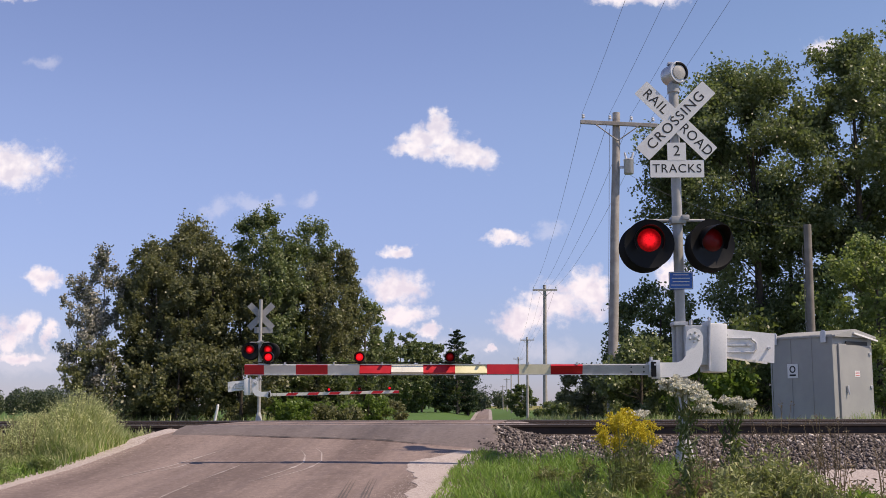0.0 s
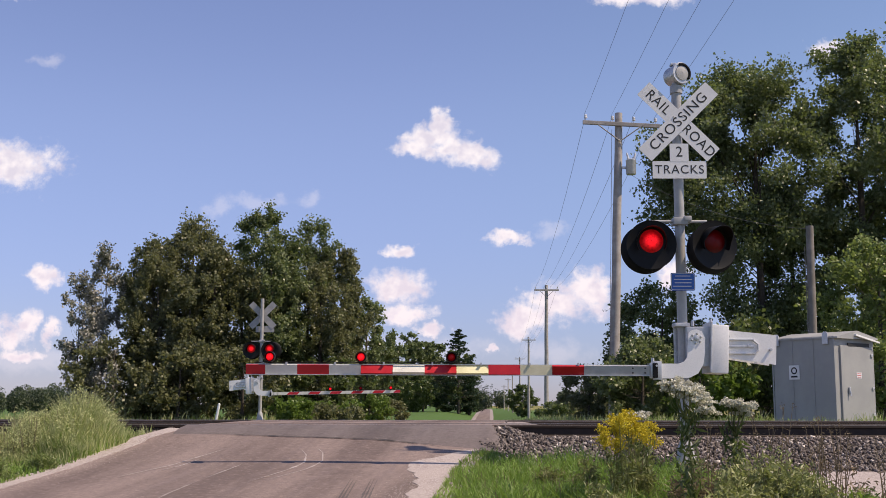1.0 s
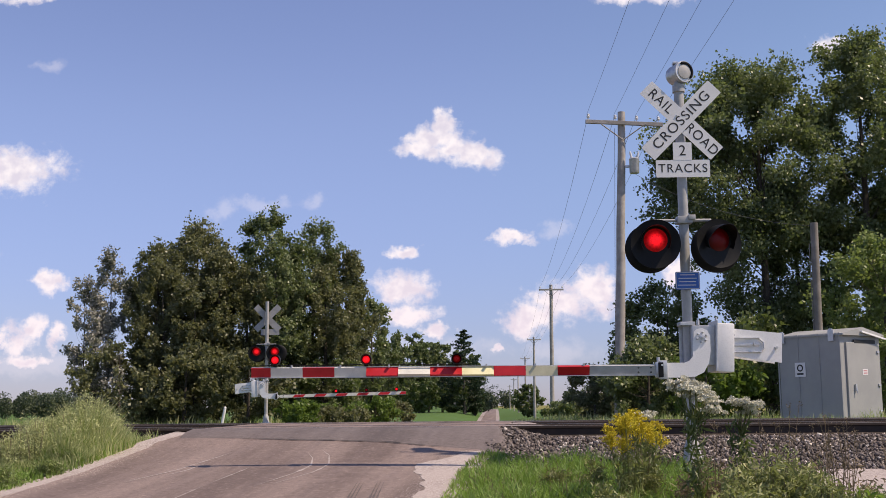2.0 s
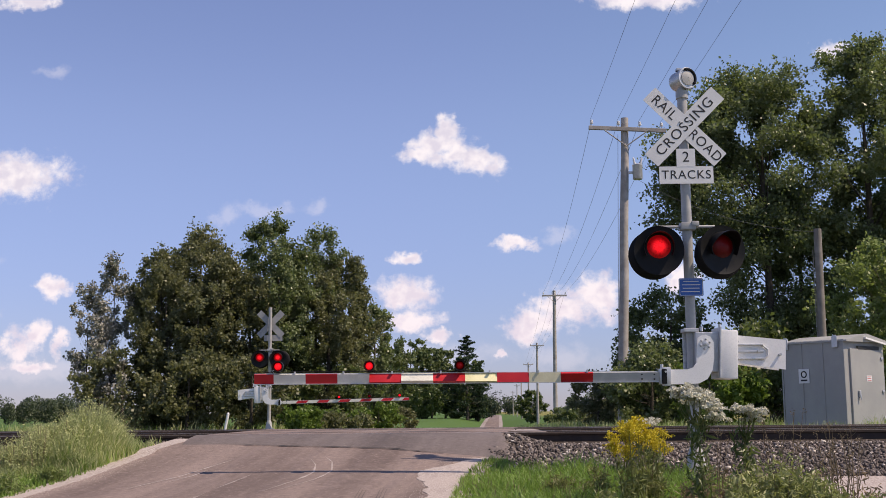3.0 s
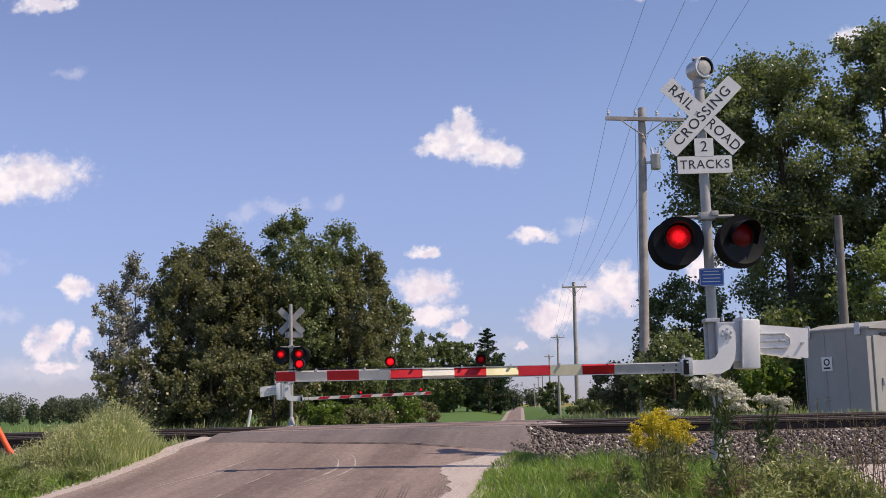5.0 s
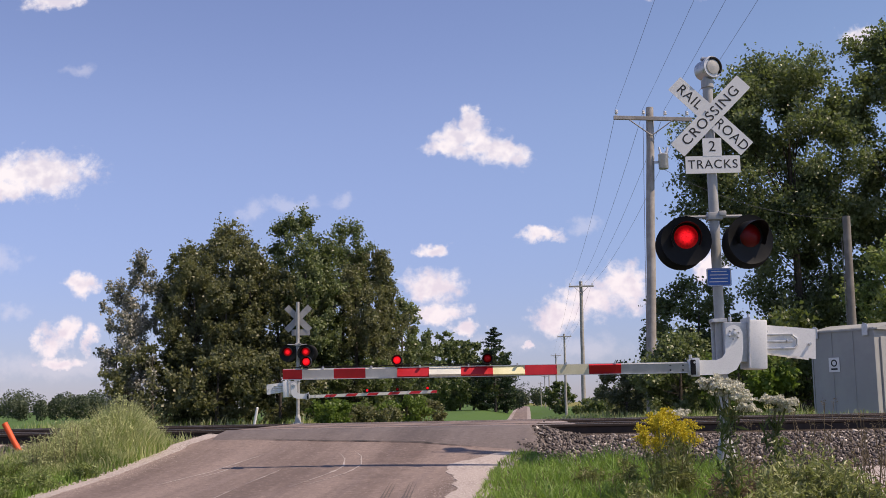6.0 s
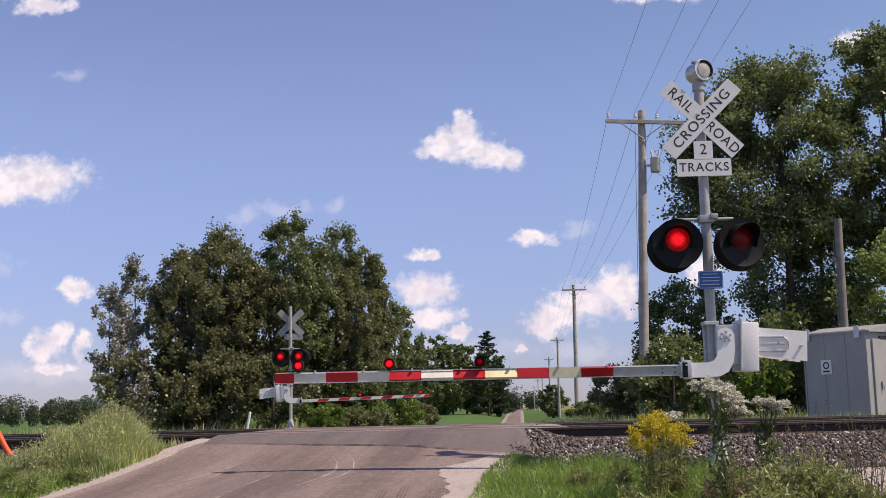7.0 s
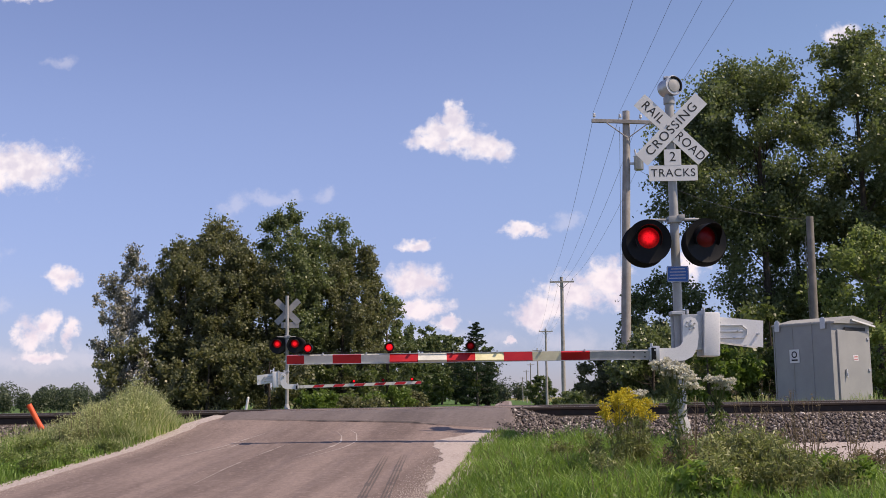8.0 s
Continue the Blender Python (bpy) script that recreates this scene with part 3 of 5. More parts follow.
def rock_field(name, spots, label):
    """Angular crushed stones, one small hull each, joined."""
    rng = np.random.default_rng(5)
    base = np.array([(x, y, z) for x in (-1, 1) for y in (-1, 1) for z in (-1, 1)], float)
    faces = np.array([(0, 1, 3, 2), (4, 6, 7, 5), (0, 4, 5, 1), (2, 3, 7, 6), (0, 2, 6, 4), (1, 5, 7, 3)])
    n = len(spots)
    jit = base[None] * rng.uniform(0.2, 1.15, (n, 8, 3))
    size = rng.uniform(0.010, 0.029, (n, 1, 1)) * rng.uniform(0.5, 1.5, (n, 1, 3))
    p = jit * size
    q = rng.normal(size=(n, 4))
    q /= np.linalg.norm(q, axis=1)[:, None]
    w, x, y, z = q.T
    rot = np.stack([1 - 2 * (y * y + z * z), 2 * (x * y - z * w), 2 * (x * z + y * w), 2 * (x * y + z * w), 1 - 2 * (x * x + z * z), 2 * (y * z - x * w),
                    2 * (x * z - y * w), 2 * (y * z + x * w), 1 - 2 * (x * x + y * y)], 1).reshape(n, 3, 3)
    p = np.einsum("nij,nkj->nki", rot, p) + np.asarray(spots)[:, None]
    ob = new(name, raw_mesh(name, p.reshape(-1, 3), (faces[None] + 8 * np.arange(n)[:, None, None]).reshape(-1, 4), "ballast_stone"))
    return tagged(ob, label, "ballast stones", "", "stuff")


def ballast_spots():
    rng = np.random.default_rng(11)
    out = []
    while len(out) < 42000:
        x, y = rng.uniform(-13, 11), rng.uniform(14.85, 17.95)
        if rng.random() < 0.10:
            y = rng.uniform(18.0, 24.5)
        off = abs(x - along(ROAD_CENTRE, y)) - along(ROAD_HALF, y)
        if off < ((0.0 + 0.2 * noise.noise((y * 3.0, 1, 1))) if x > 0 else 0.25):
            continue
        if 0 < x < 2.3 and y < 15.1 + 0.62 * (2.2 - x) + 0.2 * noise.noise((x * 3.0, 4, 1)):
            continue
        if y < 15.6 and rng.random() < (15.6 - y) * 1.1:
            continue
        out.append((x, y, ground_z(x, y) + rng.uniform(-0.01, 0.045)))
    return out


rock_field("ballast_stones", ballast_spots(), "loose grey crushed stones heaped along the rails")


# ---- crossing signals ----
def letters(text, height, mat, parent, m, name="lettering", bold=0.0, width=1.0):
    """Raised flat writing in the built-in font, facing -y in m's space, centred."""
    c = bpy.data.curves.new(name, "FONT")
    c.body, c.size, c.align_x, c.align_y, c.extrude, c.offset = text, height, "CENTER", "CENTER", 0.0004, bold
    c.space_character = 1.12
    c.materials.append(MATS[mat])
    tmp = bpy.data.objects.new("tmp", c)
    scene.collection.objects.link(tmp)
    me = bpy.data.meshes.new_from_object(tmp.evaluated_get(bpy.context.evaluated_depsgraph_get()))
    bpy.data.objects.remove(tmp)
    me.materials.clear()
    me.materials.append(MATS[mat])
    ob = new(name, me)
    ob.parent = parent
    ob.matrix_local = m @ pose(0, 0, 0, 90) @ Matrix.Diagonal((width, 1, 1, 1))
    return ob


def rounded(w, h, r, n=4):
    pts = []
    for cx, cz, a0 in ((w / 2 - r, h / 2 - r, 0), (-w / 2 + r, h / 2 - r, 90), (-w / 2 + r, -h / 2 + r, 180), (w / 2 - r, -h / 2 + r, 270)):
        pts += [(cx + r * math.cos(radians(a0 + 90 * i / n)), cz + r * math.sin(radians(a0 + 90 * i / n))) for i in range(n + 1)]
    return pts


def flasher(parent, x, z, lit, turn=0.0):
    """One flashing light: black round background, hood, red lens, housing."""
    base = pose(x, -0.20, z, 0, 0, turn)
    bg = part("background", Shape().lathe([(0.004, 0.0), (0.24, 0.0), (0.305, 0.012), (0.325, 0.03), (0.325, 0.034), (0.24, 0.012), (0.004, 0.012)],
                                          base @ pose(0, 0, 0, 90), 40), "black_paint", parent, "round black signal background disc", True)
    hood = Shape()
    n, r = 22, 0.185
    pts, faces = [], []
    for i in range(n + 1):
        a = radians(-32 + 244 * i / n)
        reach = 0.30 * (0.30 + 0.70 * max(0.0, math.sin(a)))
        for rr in (r, r + 0.006):
            pts.append(base @ Vector((rr * math.cos(a), -0.012, 0.05 + rr * math.sin(a))))
            pts.append(base @ Vector((rr * math.cos(a) * 1.04, -0.012 - reach, 0.05 + rr * math.sin(a) * 1.04 - 0.03)))
    for i in range(n):
        k = 4 * i
        faces += [(k, k + 1, k + 5, k + 4), (k + 2, k + 6, k + 7, k + 3), (k + 1, k + 3, k + 7, k + 5), (k, k + 4, k + 6, k + 2)]
    hood.poly(pts, faces)
    part("hood", hood, "black_paint", bg, "black half-round visor over the lens", True)
    lens = lens_part("lens", 0.155, "lens_lit" if lit else "lens_dim", bg, base @ Vector((0, -0.016, 0.05)), 0.035,
                     "glowing red signal lens" if lit else "dark red unlit signal lens")
    lens.rotation_euler = (0, 0, radians(turn))
    part("housing", Shape().lathe([(0.004, 0.26), (0.12, 0.25), (0.16, 0.18), (0.175, 0.03), (0.175, 0.0)], base @ pose(0, 0, 0.03, -90), 24),
         "black_paint", bg, "black lamp housing behind the disc", True)
    part("rear_background", Shape().lathe([(0.004, 0.0), (0.24, 0.0), (0.315, -0.012), (0.335, -0.03), (0.335, -0.036), (0.24, -0.014), (0.004, -0.014)],
                                          pose(x + (0.07 if x > 0 else 0.0), 0.22, z, 90), 40), "black_paint", bg, "second black disc facing the tracks", True)
    return bg


def gate_lamp(parent, x, z, lit):
    g = part("gate_lamp", Shape().box((x, -0.03, z + 0.018), (0.05, 0.07, 0.036), None, 0.006).lathe(
        [(0.004, -0.05), (0.050, -0.045), (0.070, -0.02), (0.070, 0.085), (0.062, 0.085), (0.056, 0.03)], pose(x, -0.03, z + 0.085, 90), 20),
        "black_paint", parent, "small red light on top of the gate arm", True)
    lens_part("lens", 0.049, "small_lens_lit" if lit else "small_lens_dim", g, (x, -0.07, z + 0.085), 0.03)
    return g


def crossing_signal(at, mirror, ground, label, arm_start, arm_end, stripe, slant, lamps_lit, lamp_xs, panel_tilts, sign_face, stripe_tones):
    """Mast with crossbuck, lights, gate mechanism, counterweight and striped arm. at: mast axis; the arm runs in local -x times mirror."""
    t = thing("crossing_signal", (at[0], at[1], ground), label, "crossing signal", "crossing signals")
    z0 = -ground
    k = mirror
    part("mast", Shape().tube([(0, 0, 0.1), (0, 0, (4.62 if sign_face else 4.40) + z0)], 0.066, 20), "silver_paint", t, "silver-painted steel mast", True)
    base = part("base", Shape().box((0, 0, 0.03), (0.42, 0.42, 0.06), None, 0.01).lathe([(0.17, 0.06), (0.13, 0.12), (0.10, 0.34), (0.07, 0.42)], None, 20),
                "silver_paint", t, "cast base with bolts", True)
    for bx in (-0.16, 0.16):
        for by in (-0.16, 0.16):
            part("bolt", Shape().tube([(bx, by, 0.05), (bx, by, 0.12)], 0.018, 6), "galvanised", base)
    if sign_face:
        part("cap_collar", Shape().tube([(0, 0, 4.50 + z0), (0, 0, 4.60 + z0)], 0.083, 20), "silver_paint", t, "collar clamp near the top", True)
        drum = pose(0.0, 0.06, 4.765 + z0, 90, 0, 24)
        bell = part("bell", Shape().lathe([(0.004, -0.10), (0.10, -0.10), (0.128, -0.085), (0.134, -0.06), (0.134, 0.10), (0.146, 0.105), (0.150, 0.115), (0.150, 0.165), (0.144, 0.172),
                                           (0.128, 0.172), (0.122, 0.160), (0.05, 0.166), (0.004, 0.168)], drum, 36), "galvanised", t, "grey metal warning bell", True)
        part("face", Shape().lathe([(0.100, 0.162), (0.098, 0.176), (0.05, 0.184), (0.004, 0.186)], drum, 30), "silver_paint", bell, "pale domed bell face", True)
        part("slot", Shape().tube([drum @ Vector((0.121 * math.cos(radians(a)), 0.121 * math.sin(radians(a)), 0.174)) for a in range(-42, 122, 8)],
                                  [0.005] + [0.019] * 19 + [0.005], 8), "black_paint", bell, "dark curved sound slot")
        part("clapper_guard", Shape().box(drum @ Vector((-0.05, 0.145, 0.03)), (0.07, 0.10, 0.03), None, 0.006), "galvanised", bell)
        part("bell_bracket", Shape().tube([(0, 0, 4.58 + z0), (0, 0, 4.70 + z0)], 0.05, 14), "silver_paint", t, "", True)
    # crossbuck of two blades, one behind the other
    xz = (4.09 if sign_face else 3.76) + z0
    yy = -0.10 if sign_face else 0.10
    face = "sign_white" if sign_face else "sign_back"
    for ang, dy, words in ((45, -0.006, (("CROSSING", 0.0),)), (-45, 0.002, (("RAIL", -0.375), ("ROAD", 0.375)))):
        m = pose(0, yy + dy * (1 if sign_face else -1), xz, 0, -ang, 0)
        blade = part("crossbuck_blade", Shape().slab(rounded(1.30, 0.243, 0.012), 0.004, m), face, t,
                     "white crossbuck blade with black capitals" if sign_face else "bare back of a crossbuck blade")
        if sign_face:
            for text, dx in words:
                letters(text, 0.19, "sign_black", blade, m @ pose(dx, -0.0014, 0), "lettering", 0.0006, 0.94 if text != "CROSSING" else 1.05)
            part("screw", Shape().lathe([(0.012, 0), (0.010, 0.008), (0.002, 0.01)], m @ pose(0.0, -0.002, 0.09, 90), 8), "galvanised", blade)
    if sign_face:
        tp = part("track_count_panel", Shape().slab(rounded(0.72, 0.235, 0.012), 0.004, pose(0, yy + 0.006, 3.43 + z0)).slab(
            rounded(0.25, 0.245, 0.010), 0.004, pose(0.0, yy + 0.004, 3.665 + z0)), "sign_white", t, "white T-shaped sign with black writing")
        letters("2", 0.20, "sign_black", tp, pose(0.0, yy + 0.0026, 3.67 + z0), "numeral", 0.0)
        letters("TRACKS", 0.165, "sign_black", tp, pose(0.0, yy + 0.0046, 3.43 + z0), "lettering", 0.0004)
        bs = part("notice_plate", Shape().slab(rounded(0.32, 0.235, 0.02), 0.004, pose(0.0, yy - 0.01, 1.925 + z0)), "sign_blue", t, "small blue notice plate")
        part("border", Shape().slab(rounded(0.305, 0.22, 0.018), 0.001, pose(0.0, yy - 0.012, 1.925 + z0)), "white_sheeting", bs)
        part("field", Shape().slab(rounded(0.292, 0.207, 0.016), 0.001, pose(0.0, yy - 0.014, 1.925 + z0)), "sign_blue", bs)
        for i, w in enumerate((0.20, 0.24, 0.22, 0.24)):
            part("text_bar", Shape().box((0.0 if i < 3 else -0.01, yy - 0.016, 2.0 + z0 - 0.045 * i), (w, 0.002, 0.010)), "white_sheeting", bs)
    else:
        part("track_count_panel", Shape().slab(rounded(0.72, 0.235, 0.012), 0.004, pose(0.10, yy + 0.01, 3.22 + z0)), face, t, "bare back of a sign panel")
    # lights on a cross bar
    part("light_bar", Shape().tube([(-0.40, -0.02, 2.74 + z0), (0.36, -0.02, 2.74 + z0)], 0.022, 10).box((0, -0.02, 2.74 + z0), (0.20, 0.17, 0.10), None, 0.015)
         .box((0.09, -0.09, 2.77 + z0), (0.10, 0.06, 0.07), None, 0.012), "silver_paint", t, "cross bar with junction clamp", True)
    flasher(t, -0.42 if sign_face else -0.36, 2.40 + z0, lamps_lit[0], -6 if sign_face else 0)
    flasher(t, 0.40 if sign_face else 0.34, 2.40 + z0, lamps_lit[1], 16 if sign_face else 0)
    # gate mechanism on the mast
    mech = part("gate_mechanism", Shape().box((k * 0.165, 0.02, 1.07 + z0), (0.30, 0.40, 0.52), None, 0.012), "galvanised", t, "grey gate drive housing on the mast")
    part("cover", Shape().box((k * 0.43, -0.03, 1.035 + z0), (0.225, 0.46, 0.63), pose(0, 0, 0, 0, 2.5 * k, 0), 0.022), "white_paint", mech, "white rounded drive cover", True)
    part("cover_flange", Shape().box((k * 0.312, -0.03, 1.06 + z0), (0.022, 0.50, 0.66), pose(0, 0, 0, 0, 2.5 * k, 0), 0.006), "galvanised", mech, "flange seam of the cover")
    part("bracket", Shape().box((-0.02, 0.0, 1.36 + z0), (0.20, 0.22, 0.05), None, 0.01).box((-0.02, 0, 0.80 + z0), (0.20, 0.22, 0.05), None, 0.01)
         .box((-0.02, 0.09, 1.08 + z0), (0.16, 0.03, 0.60)), "galvanised", mech, "clamp bracket round the mast")
    part("latch", Shape().tube([(k * 0.10, -0.16, 1.34 + z0), (k * 0.10, -0.16, 1.40 + z0)], 0.022, 8), "galvanised", mech)
    part("latch", Shape().tube([(k * 0.33, -0.20, 1.36 + z0), (k * 0.33, -0.20, 1.43 + z0)], 0.016, 8), "galvanised", mech)
    # curved side plate from the drive shaft down to the arm
    plate = [(0.02, 1.24), (0.06, 1.275), (0.12, 1.29), (0.19, 1.26), (0.225, 1.19), (0.225, 1.0), (0.20, 0.84), (0.13, 0.72), (0.02, 0.665), (-0.15, 0.655),
             (-0.42, 0.655), (-0.42, 0.845), (-0.12, 0.845), (-0.05, 0.87), (-0.005, 0.93), (0.0, 1.05)]
    sp = part("side_plate", Shape().slab([(k * x, z + z0) for x, z in plate], 0.012, pose(0, -0.285, 0)), "white_paint", t, "curved white steel gate arm plate")
    for i in range(6):
        a = radians(60 * i + 20)
        part("bolt", Shape().lathe([(0.016, 0), (0.016, 0.016), (0.004, 0.02)], pose(k * 0.115 + 0.062 * math.cos(a), -0.285, 1.17 + z0 + 0.062 * math.sin(a), 90), 6), "galvanised", sp)
    part("shaft_hub", Shape().lathe([(0.03, 0), (0.03, 0.03), (0.004, 0.035)], pose(k * 0.115, -0.285, 1.17 + z0, 90), 14), "galvanised", sp, "", True)
    # counterweight support beyond the mast
    cw = part("counterweight_support", Shape().slab([(k * 0.50, 1.29 + z0), (k * 1.19, 1.22 + z0), (k * 1.17, 0.835 + z0), (k * 0.52, 0.93 + z0)], 0.014, pose(0, -0.16, 0))
              .slab([(k * 0.50, 1.29 + z0), (k * 1.19, 1.22 + z0), (k * 1.17, 0.835 + z0), (k * 0.52, 0.93 + z0)], 0.014, pose(0, 0.16, 0)),
              "white_paint", t, "white steel counterweight arm plates")
    part("slot_bar", Shape().box((k * 0.70, -0.175, 1.16 + z0), (0.38, 0.03, 0.02), None, 0.006).box((k * 0.72, -0.175, 0.98 + z0), (0.38, 0.03, 0.02), None, 0.006)
         .box((k * 0.72, -0.172, 1.07 + z0), (0.34, 0.02, 0.03), None, 0.006).tube([(k * 0.88, -0.175, 1.15 + z0), (k * 0.94, -0.175, 1.10 + z0), (k * 0.94, -0.175, 1.02 + z0), (k * 0.88, -0.175, 0.97 + z0)], 0.012, 8),
         "galvanised", cw, "slotted bar on the plate")
    for bx, bz in ((0.82, 1.08), (1.10, 1.03), (0.55, 1.20)):
        part("bolt", Shape().tube([(k * bx, -0.21, bz + z0), (k * bx, 0.20, bz + z0)], 0.018, 8), "galvanised", cw, "", True)
    if not sign_face:
        part("counterweight", Shape().box((k * 0.98, 0, 1.02 + z0), (0.42, 0.26, 0.30), None, 0.02), "galvanised", cw, "cast weight between the plates")
    # hub where the arm is bolted on
    ay, az = -0.30, arm_start[1] + z0
    hub = part("arm_hub", Shape().box((k * -0.40, ay, az), (0.10, 0.11, 0.24), None, 0.012).box((k * -0.47, ay + 0.0, az), (0.05, 0.09, 0.20), None, 0.01)
               .tube([(k * -0.42, ay - 0.07, az + 0.06), (k * -0.42, ay + 0.07, az + 0.06)], 0.014, 8).tube([(k * -0.46, ay - 0.02, az + 0.08), (k * -0.46, ay - 0.02, az + 0.16)], 0.02, 8),
               "galvanised", t, "shear-pin hub of the arm", True)
    part("coupling", Shape().box((k * -0.435, ay - 0.005, az), (0.065, 0.115, 0.19), None, 0.008), "black_paint", hub, "dark breakaway coupling")
    # arm of striped sections
    sx, sz = arm_start
    ex, ez = arm_end
    e = 1 if ex > sx else -1
    length = math.hypot(ex - sx, ez - sz)
    arm = part("gate_arm", Shape().box((e * length / 2, 0.0, 0), (length, 0.020, stripe[2] * 0.40), None, 0.004), "white_sheeting", t, "striped red and white gate arm")
    arm.matrix_local = pose(sx, ay, sz + z0, 0, -math.degrees(math.atan2(ez - sz, abs(ex - sx))) * e, 0)
    step, half = stripe[0], stripe[2] / 2
    x = stripe[1]
    edges = [0.0]
    while x < length:
        edges.append(x)
        x += step
    edges.append(length)
    for i, (a, b) in enumerate(zip(edges, edges[1:])):
        if b - a < 0.02:
            continue
        red = i % 2 == stripe[3]
        panel_tilt = panel_tilts[min(i, len(panel_tilts) - 1)]     # added tilt towards or off the sun stands in for brighter and duller panels
        s0 = slant if i else 0.0
        s1 = slant if i < len(edges) - 2 else 0.0
        tone = "red" if red else stripe_tones.get(i, "white")
        mat = tone + "_sheeting"
        part("stripe", Shape().slab([(e * (a - s0), -half), (e * (b - s1), -half), (e * (b + s1), half), (e * (a + s0), half)], 0.048, pose(0, 0, 0, -panel_tilt) @ pose(0, -0.024, 0)), mat, arm,
             {"red": "red", "white": "white", "cream": "cream-coloured", "grey": "mid-grey", "yellow": "pale yellow"}[tone] + " reflective stripe")
    part("top_rail", Shape().box((e * length / 2, 0.0, half + 0.004), (length, 0.016, 0.010)), "galvanised", arm, "thin metal edge strip along the arm")
    part("bottom_rail", Shape().box((e * length / 2, 0.0, -half - 0.004), (length, 0.05, 0.008)), "galvanised", arm, "thin metal edge strip along the arm")
    wire = [(e * (length * 0.46 + (length * 0.52) * j / 40), 0.0, half + 0.022 + 0.012 * abs(math.sin(j * 0.8))) for j in range(41)]
    part("lamp_cable", Shape().tube(wire, 0.006, 6), "black_paint", arm, "black cable clipped along the arm")
    for j in range(7):
        part("cable_clip", Shape().box((e * length * (0.18 + 0.12 * j), -0.02, half + 0.012), (0.02, 0.05, 0.035)), "galvanised", arm)
    for j in range(4):
        part("bolt", Shape().lathe([(0.012, 0), (0.012, 0.008), (0.003, 0.011)], pose(e * (0.08 + 0.16 * (j // 2)), -0.025, 0.03 - 0.06 * (j % 2), 90), 8), "sign_black", arm)
    for lx, lit in lamp_xs:
        gate_lamp(arm, e * lx, half + 0.01, lit)
    return t


crossing_signal((3.14, 15.0), 1, ground_z(3.14, 15.0), "silver crossing signal with white crossbuck, red lights and lowered striped gate",
                (-0.48, 0.755), (-5.69, 0.765), (0.4095, 0.865, 0.125, 1), 0.0, (True, False), ((2.57, False), (3.73, True), (4.90, True)), (-14, -24, 0, 8, 30, 33, 40, 24, -12), True, {0: "grey", 2: "cream", 4: "yellow"})
crossing_signal((-7.06, 44.0), -1, -0.36, "distant silver crossing signal seen from behind with lowered gate",
                (0.48, 0.73), (5.38, 0.83), (0.4065, 0.62, 0.10, 1), 0.05, (True, True), ((2.24, True), (3.4, False), (4.55, True)), (2,), False, {})


